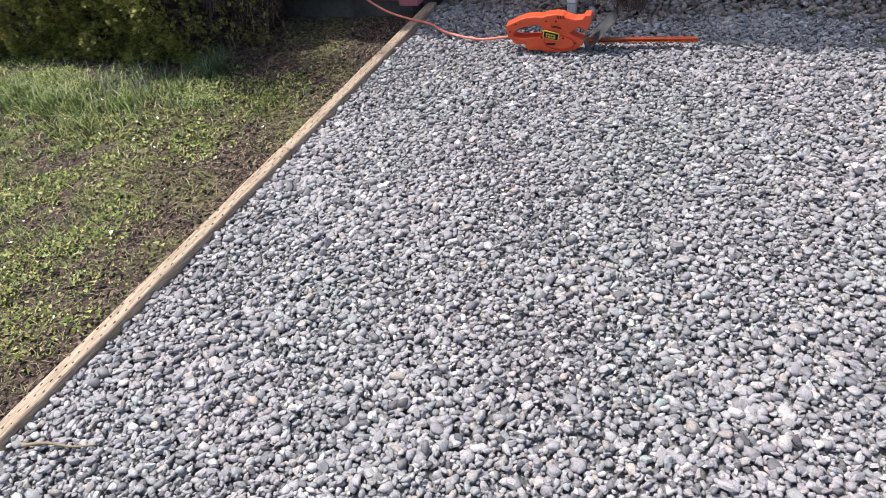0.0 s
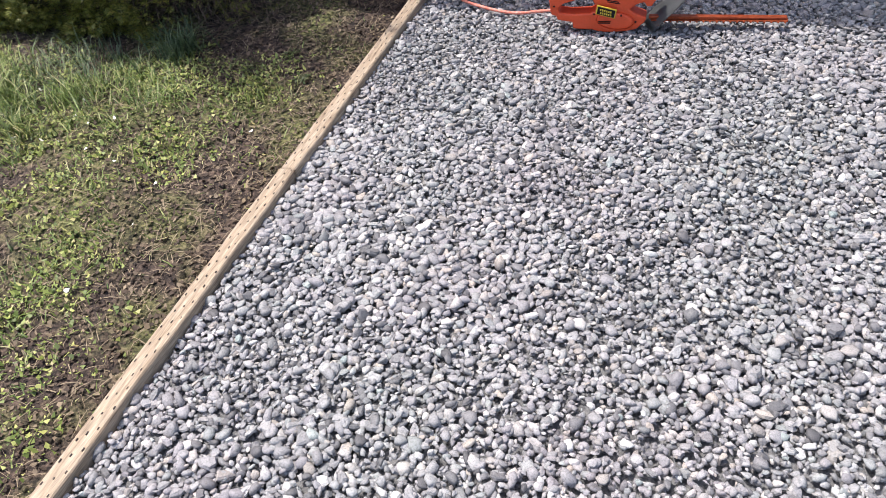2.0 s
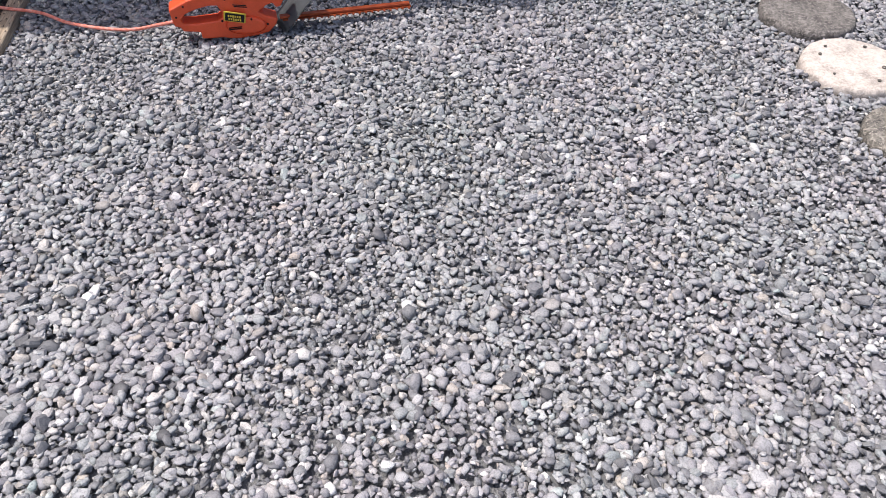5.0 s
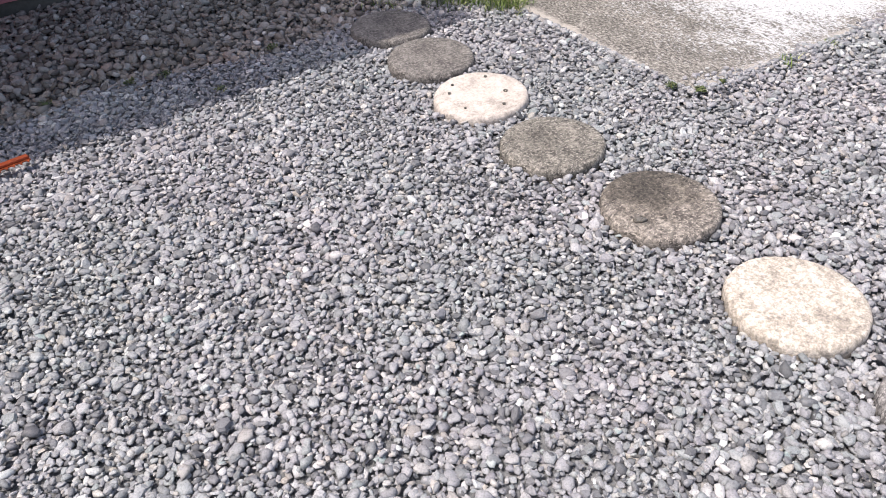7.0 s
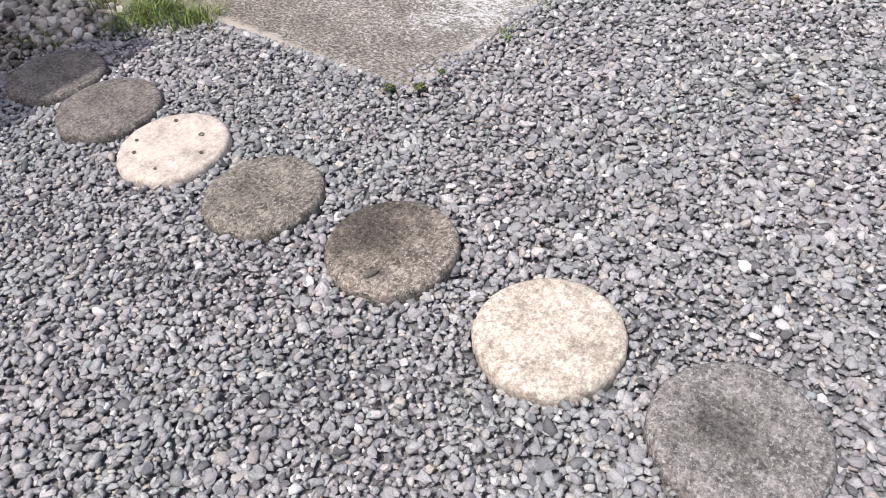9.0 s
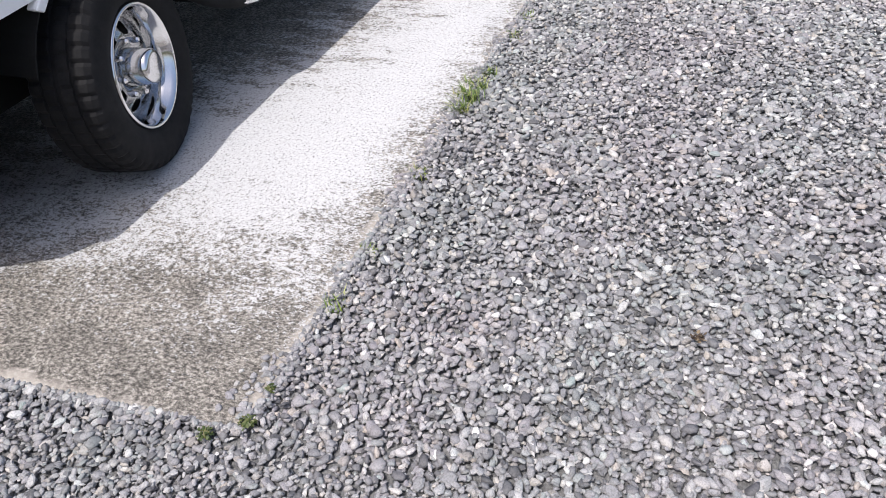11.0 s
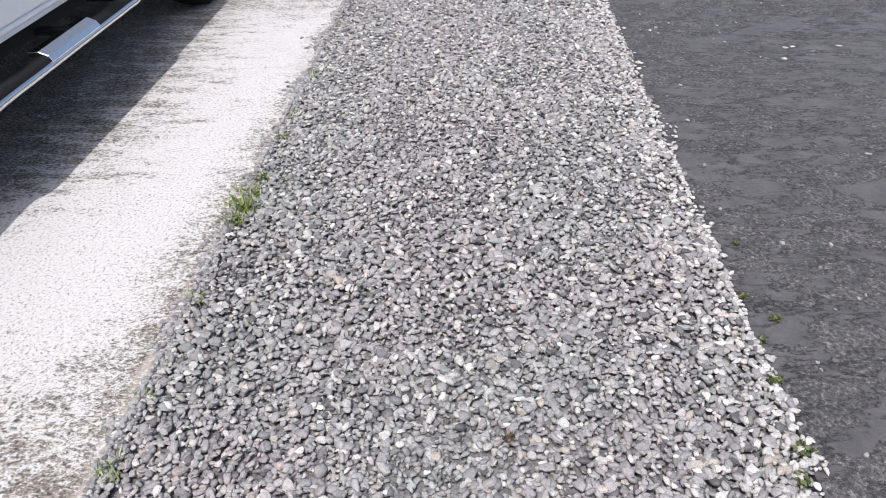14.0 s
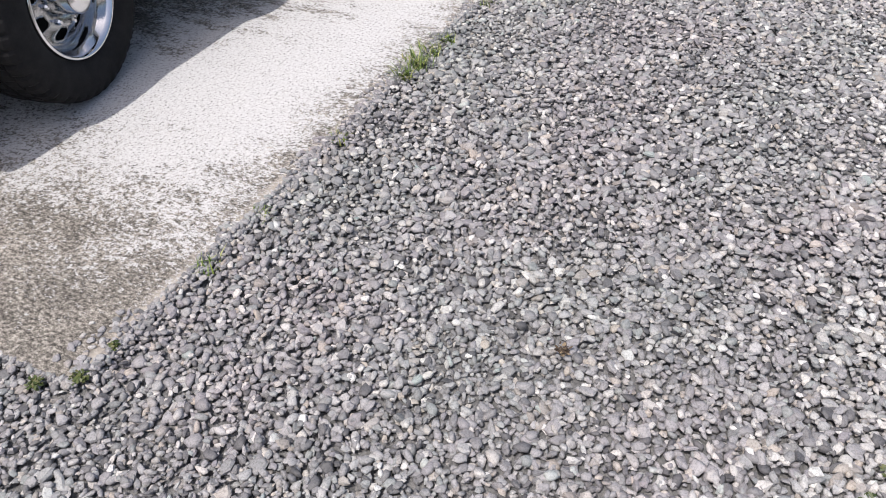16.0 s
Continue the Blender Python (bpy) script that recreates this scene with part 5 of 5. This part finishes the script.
def lay(name, p, size, flat, z, forms, material, rs, tilt=0.22, chipped=0.36):
    """Stones at points, as one mesh of separate lumps."""
    V, tri, quads = forms
    n = len(p)
    pick = rs.integers(0, len(V), n)
    asp = rs.uniform(0.48, 0.92, n)
    sc = np.stack([size, size * asp, size * flat], 1)
    v = V[pick] * sc[:, None]
    tx, ty, yaw = rs.normal(0, tilt, n), rs.normal(0, tilt, n), rs.uniform(0, 2 * np.pi, n)
    c, s = np.cos(tx)[:, None], np.sin(tx)[:, None]
    v[:, :, 1], v[:, :, 2] = v[:, :, 1] * c - v[:, :, 2] * s, v[:, :, 1] * s + v[:, :, 2] * c
    c, s = np.cos(ty)[:, None], np.sin(ty)[:, None]
    v[:, :, 0], v[:, :, 2] = v[:, :, 0] * c + v[:, :, 2] * s, -v[:, :, 0] * s + v[:, :, 2] * c
    c, s = np.cos(yaw)[:, None], np.sin(yaw)[:, None]
    v[:, :, 0], v[:, :, 1] = v[:, :, 0] * c - v[:, :, 1] * s, v[:, :, 0] * s + v[:, :, 1] * c
    v += np.concatenate([p, z[:, None]], 1)[:, None]
    b = np.arange(n)[:, None, None] * V.shape[1]
    me = array_mesh(name, v.reshape(-1, 3), [(b + tri).reshape(-1, 3), (b + quads).reshape(-1, 4)], material)
    soft = rs.uniform(0, 1, n) > chipped
    me.polygons.foreach_set("use_smooth", np.concatenate([np.repeat(soft, len(tri)), np.repeat(soft, len(quads))]))
    return me


def swell(p):
    """Slow rise and fall of the gravel."""
    return 0.006 * np.sin(p[:, 0] * 2.9 + 1.3 * np.sin(p[:, 1] * 2.1)) * np.cos(p[:, 1] * 3.3)


gs = np.random.default_rng(5)
SMALL = pebble_forms(24, 5, [(0.76, 0.74), (1.0, -0.2)], gs)
ROUND = pebble_forms(36, 6, [(0.74, 0.86), (1.0, 0.20), (0.84, -0.65)], gs)
X0, X1, Y0, Y1 = 0.02, 9.2, -0.75, 3.62
p1 = on_gravel(np.concatenate([hex_points(X0, 5.0, Y0, Y1, 0.0235, 0.3, gs), hex_points(5.0, X1, Y0, Y1, 0.030, 0.3, gs)]), 0.004)
tagged(new("gravel_fines", lay("gravel_fines", p1, gs.uniform(0.009, 0.0155, len(p1)), gs.uniform(0.35, 0.65, len(p1)), -0.0098 + swell(p1) + gs.normal(0, 0.003, len(p1)), SMALL, M_PEBBLES, gs, 0.3)),
       "small grey pebbles filling the gravel yard", "gravel", kind="stuff")
run = np.arange(4.0, 9.1, 0.011)
rim = np.concatenate([np.stack([run, slab_edge(run) + 0.002], 1), np.stack([np.full(80, 3.934), np.linspace(1.94, 3.05, 80)], 1)])
rim = rim + gs.normal(0, 0.008, rim.shape)
yard_points = hex_points(X0, 3.95, Y0, Y1, 0.0197, 0.32, gs)
strip_points = np.concatenate([hex_points(3.95, X1, Y0, 2.0, 0.0228, 0.32, gs), rim])
for label, p2, mean, forms in (("small rounded grey river pebbles covering the yard", on_gravel(yard_points, 0.008), 0.0098, ROUND),
                               ("rounded grey river pebbles in the strip between drives", on_gravel(strip_points[strip_points[:, 0] < 6.3], 0.010), 0.0113, ROUND),
                               ("rounded grey river pebbles in the strip by the road", on_gravel(strip_points[strip_points[:, 0] >= 6.3], 0.010), 0.0128, SMALL)):
    patch = np.array([noise.noise((x * 2.3, y * 2.3, 8.0)) for x, y in p2])
    edge = np.clip((1.1 - p2[:, 0]) / 0.9, 0, 1) * np.clip((2.6 - p2[:, 1]) / 0.8, 0, 1)
    size2 = np.clip(gs.lognormal(math.log(mean), 0.36, len(p2)) * (1 + 0.5 * patch + 0.30 * edge), 0.0055, 0.024)
    small = size2 < (0.0103 if forms is ROUND else 0.1)
    z2 = -0.006 + swell(p2) + gs.normal(0, 0.0042, len(p2)) + 0.15 * size2
    flat2 = gs.uniform(0.24, 0.55, len(p2))
    for some, shape in ((small, SMALL), (~small, ROUND)):
        if some.any():
            tagged(new("gravel_pebbles", lay("gravel_pebbles", p2[some], size2[some], flat2[some], z2[some], shape, M_PEBBLES, gs, 0.34)),
                   label, "gravel", kind="stuff")
p3 = on_gravel(hex_points(X0, X1, Y0, Y1, 0.068, 0.36, gs), 0.020)
size3 = (0.0105 + 0.0135 * gs.uniform(0, 1, len(p3)) ** 1.6) * np.where(p3[:, 0] < 3.9, 0.9, 1.0)
near = (p3[:, 0] > 0.75) & (p3[:, 0] < 2.35) & (p3[:, 1] > 0.75) & (p3[:, 1] < 1.95)
pick = np.flatnonzero(near)[:290]
rest = np.setdiff1d(np.arange(len(p3)), pick)
z3 = -0.001 + swell(p3) + gs.normal(0, 0.003, len(p3))
tagged(new("gravel_large_pebbles", lay("gravel_large_pebbles", p3[rest], size3[rest], gs.uniform(0.25, 0.5, len(rest)), z3[rest], ROUND, M_PEBBLES, gs, 0.16)),
       "larger smooth grey pebbles lying on the gravel", "gravel", kind="stuff")
# pale pebbles mixed into the strip, most of them along the asphalt
p7 = on_gravel(hex_points(3.95, X1, Y0, 2.0, 0.074, 0.4, gs), 0.015)
rim7 = np.stack([gs.uniform(4.0, 8.9, 700), np.zeros(700)], 1)
rim7[:, 1] = asphalt_edge(rim7[:, 0]) + np.abs(gs.normal(0, 0.14, 700)) + 0.01
p7 = p7[gs.uniform(0, 1, len(p7)) < np.interp(p7[:, 0], [4.0, 5.5, 7.0], [0.4, 0.55, 1.0])]
p7 = np.concatenate([p7, on_gravel(rim7, 0.01)])
tagged(new("gravel_pale_pebbles", lay("gravel_pale_pebbles", p7, gs.uniform(0.009, 0.018, len(p7)), gs.uniform(0.3, 0.55, len(p7)), 0.001 + swell(p7) + gs.normal(0, 0.003, len(p7)), ROUND, M_PALES, gs, 0.25)),
       "pale grey pebbles mixed into the gravel strip", "gravel", kind="stuff")
# brown river rocks under the porch, pale tan ones at the end
p4 = hex_points(0.06, 3.5, 3.42, 4.66, 0.036, 0.3, gs)
p4 = p4[(p4[:, 1] > 3.47 + 0.07 * np.sin(p4[:, 0] * 4)) & (np.hypot(p4[:, 0] - 3.3, p4[:, 1] - 3.27) > 0.22)]
tagged(new("river_rocks", lay("river_rocks", p4, 0.013 + 0.017 * gs.uniform(0, 1, len(p4)) ** 1.5, gs.uniform(0.3, 0.6, len(p4)), 0.0 + 0.03 * np.clip((p4[:, 1] - 3.5) / 0.5, 0, 1) + gs.normal(0, 0.008, len(p4)), ROUND, M_ROCKS, gs, 0.35)),
       "brownish river rocks in the shade of the porch", "rocks", kind="stuff")
p5 = hex_points(0.06, 4.0, 3.45, 4.66, 0.034, 0.3, gs)
tagged(new("river_rock_fill", lay("river_rock_fill", p5, gs.uniform(0.012, 0.022, len(p5)), gs.uniform(0.5, 0.8, len(p5)), -0.012 + 0.024 * np.clip((p5[:, 1] - 3.5) / 0.5, 0, 1) + gs.normal(0, 0.004, len(p5)), SMALL, M_ROCKS, gs, 0.3)),
       "small brown stones between the river rocks", "rocks", kind="stuff")
p6 = hex_points(3.42, 4.02, 3.45, 4.7, 0.05, 0.28, gs)
tagged(new("tan_rocks", lay("tan_rocks", p6, gs.uniform(0.02, 0.036, len(p6)), gs.uniform(0.5, 0.85, len(p6)), 0.012 + gs.normal(0, 0.006, len(p6)), ROUND, M_TANROCKS, gs, 0.3)),
       "pale tan river rocks beside the slab grass", "rocks", kind="stuff")
# loose stones strayed onto the slab and the asphalt
n = 80
q = np.stack([gs.uniform(4.1, 9.1, n), np.zeros(n)], 1)
q[:, 1] = np.where(gs.uniform(0, 1, n) < 0.75, asphalt_edge(q[:, 0]) - np.abs(gs.normal(0, 0.25, n)), asphalt_edge(q[:, 0]) - gs.uniform(0, 2.0, n))
tagged(new("stray_pebbles", lay("stray_pebbles", q, gs.uniform(0.004, 0.012, n), gs.uniform(0.4, 0.7, n), np.full(n, 0.001), ROUND, M_PEBBLES, gs, 0.1)),
       "stray pebbles scattered on the asphalt", "gravel", kind="stuff")

n = 520
q = np.stack([gs.uniform(2.7, 9.0, n), np.zeros(n)], 1)
loose = np.array([noise.noise((x * 2.1, 7.0, 1.0)) + 0.6 * noise.noise((x * 8, 5.0, 3.0)) for x in q[:, 0]])
q[:, 1] = asphalt_edge(q[:, 0]) + 0.01 - np.abs(gs.normal(0, 0.024, n)) * np.clip(0.8 + 2.0 * loose, 0.2, 2.4)
size = gs.uniform(0.006, 0.016, n)
tagged(new("asphalt_edge_pebbles", lay("asphalt_edge_pebbles", q, size, gs.uniform(0.3, 0.5, n), 0.2 * size, ROUND, M_PALES, gs, 0.12)),
       "loose pale pebbles spilled over the asphalt edge", "gravel", kind="stuff")
n = 34
q = np.stack([gs.uniform(4.2, 8.9, n), gs.uniform(-2.6, -0.3, n)], 1)
tagged(new("pale_chips", lay("pale_chips", q, gs.uniform(0.008, 0.019, n), gs.uniform(0.15, 0.3, n), np.full(n, 0.001), ROUND, M_PALES, gs, 0.05)),
       "pale stone chips scattered on the asphalt", "gravel", kind="stuff")
n = 5500
q = np.stack([-0.04 - np.abs(gs.normal(0, 0.55, n)), gs.uniform(-0.3, 3.4, n)], 1)
q = q[q[:, 0] > -2.4]
tagged(new("soil_crumbs", lay("soil_crumbs", q, 0.003 + 0.010 * gs.uniform(0, 1, len(q)) ** 3, gs.uniform(0.6, 0.9, len(q)), soil_z(q) + 0.002, SMALL, M_SOIL, gs, 0.3)),
       "dark crumbs and clods of loose soil", "soil", kind="stuff")

n = 1500
q = np.stack([gs.uniform(3.97, 8.8, n), np.zeros(n)], 1)
loose = np.array([noise.noise((x * 2.6, 3.0, 1.0)) + 0.5 * noise.noise((x * 9, 5.0, 2.0)) for x in q[:, 0]])
q[:, 1] = slab_edge(q[:, 0]) + 0.002 + np.abs(gs.normal(0, 0.022, n)) * np.clip(0.8 + 2.6 * loose, 0.15, 3)
size = gs.uniform(0.006, 0.0145, n)
tagged(new("slab_edge_pebbles", lay("slab_edge_pebbles", q, size, gs.uniform(0.35, 0.55, n), SLAB_Z + 0.25 * size, ROUND, M_PEBBLES, gs, 0.15)),
       "loose pebbles lying over the edge of the slab", "gravel", kind="stuff")

# pebbles banked up against the slab
n = 2600
q = np.concatenate([np.stack([gs.uniform(3.97, 9.0, n), np.zeros(n)], 1), np.stack([3.945 - np.abs(gs.normal(0, 0.012, 400)), gs.uniform(1.93, 3.05, 400)], 1)])
q[:n, 1] = slab_edge(q[:n, 0]) + 0.012 - np.abs(gs.normal(0, 0.018, n))
size = gs.uniform(0.007, 0.015, len(q))
tagged(new("slab_side_pebbles", lay("slab_side_pebbles", q, size, gs.uniform(0.35, 0.6, len(q)), 0.003 + gs.normal(0, 0.003, len(q)), ROUND, M_PEBBLES, gs, 0.3)),
       "pebbles banked up against the side of the slab", "gravel", kind="stuff")

# the largest pebbles of the middle of the yard, one by one
yard = tagged(empty("pebble_cover", pose(0, 0, 0)), "loose smooth grey pebbles lying on the gravel yard", "gravel")
V, tri, quads = ROUND
shared = [array_mesh("pebble", V[k] * np.array([1.0, 0.6 + 0.4 * (k % 5) / 4, 0.28 + 0.22 * (k % 3) / 2]), [tri, quads], M_PEBBLE) for k in range(len(V))]
for i in pick:
    ob = new("pebble", shared[int(i) % len(shared)])
    ob.parent = yard
    ob.matrix_basis = pose(p3[i, 0], p3[i, 1], z3[i], gs.normal(0, 9), gs.normal(0, 9), gs.uniform(0, 360)) @ Matrix.Diagonal((size3[i],) * 3 + (1,))

# small litter: a pebble on a stepping stone, a twig, a dead weed
flat_stone = shared[3].copy()
flat_stone.materials[0] = M_PAVER_MOSS
ob = new("pebble", flat_stone)
ob.matrix_basis = pose(3.115, 1.455, 0.034, 0, 4, -40) @ Matrix.Diagonal((0.022, 0.016, 0.03, 1))
tagged(ob, "small flat brown pebble on a stepping stone", "pebble")
bm = B()
tube(bm, [(0.10, 0.20, 0.012), (0.17, 0.225, 0.018), (0.26, 0.24, 0.016), (0.33, 0.265, 0.02)], lambda t: 0.006 * (1 - 0.6 * t), 6)
tagged(part("twig", bm, M_DRY, smooth=True), "dry grey twig lying on gravel by the timber end", "twig")
ob = weed(4.52, 0.76, 0.008, 40, 0.04, 77, "dark dead weed clump on the gravel")
ob.data.materials[0] = M_LITTER
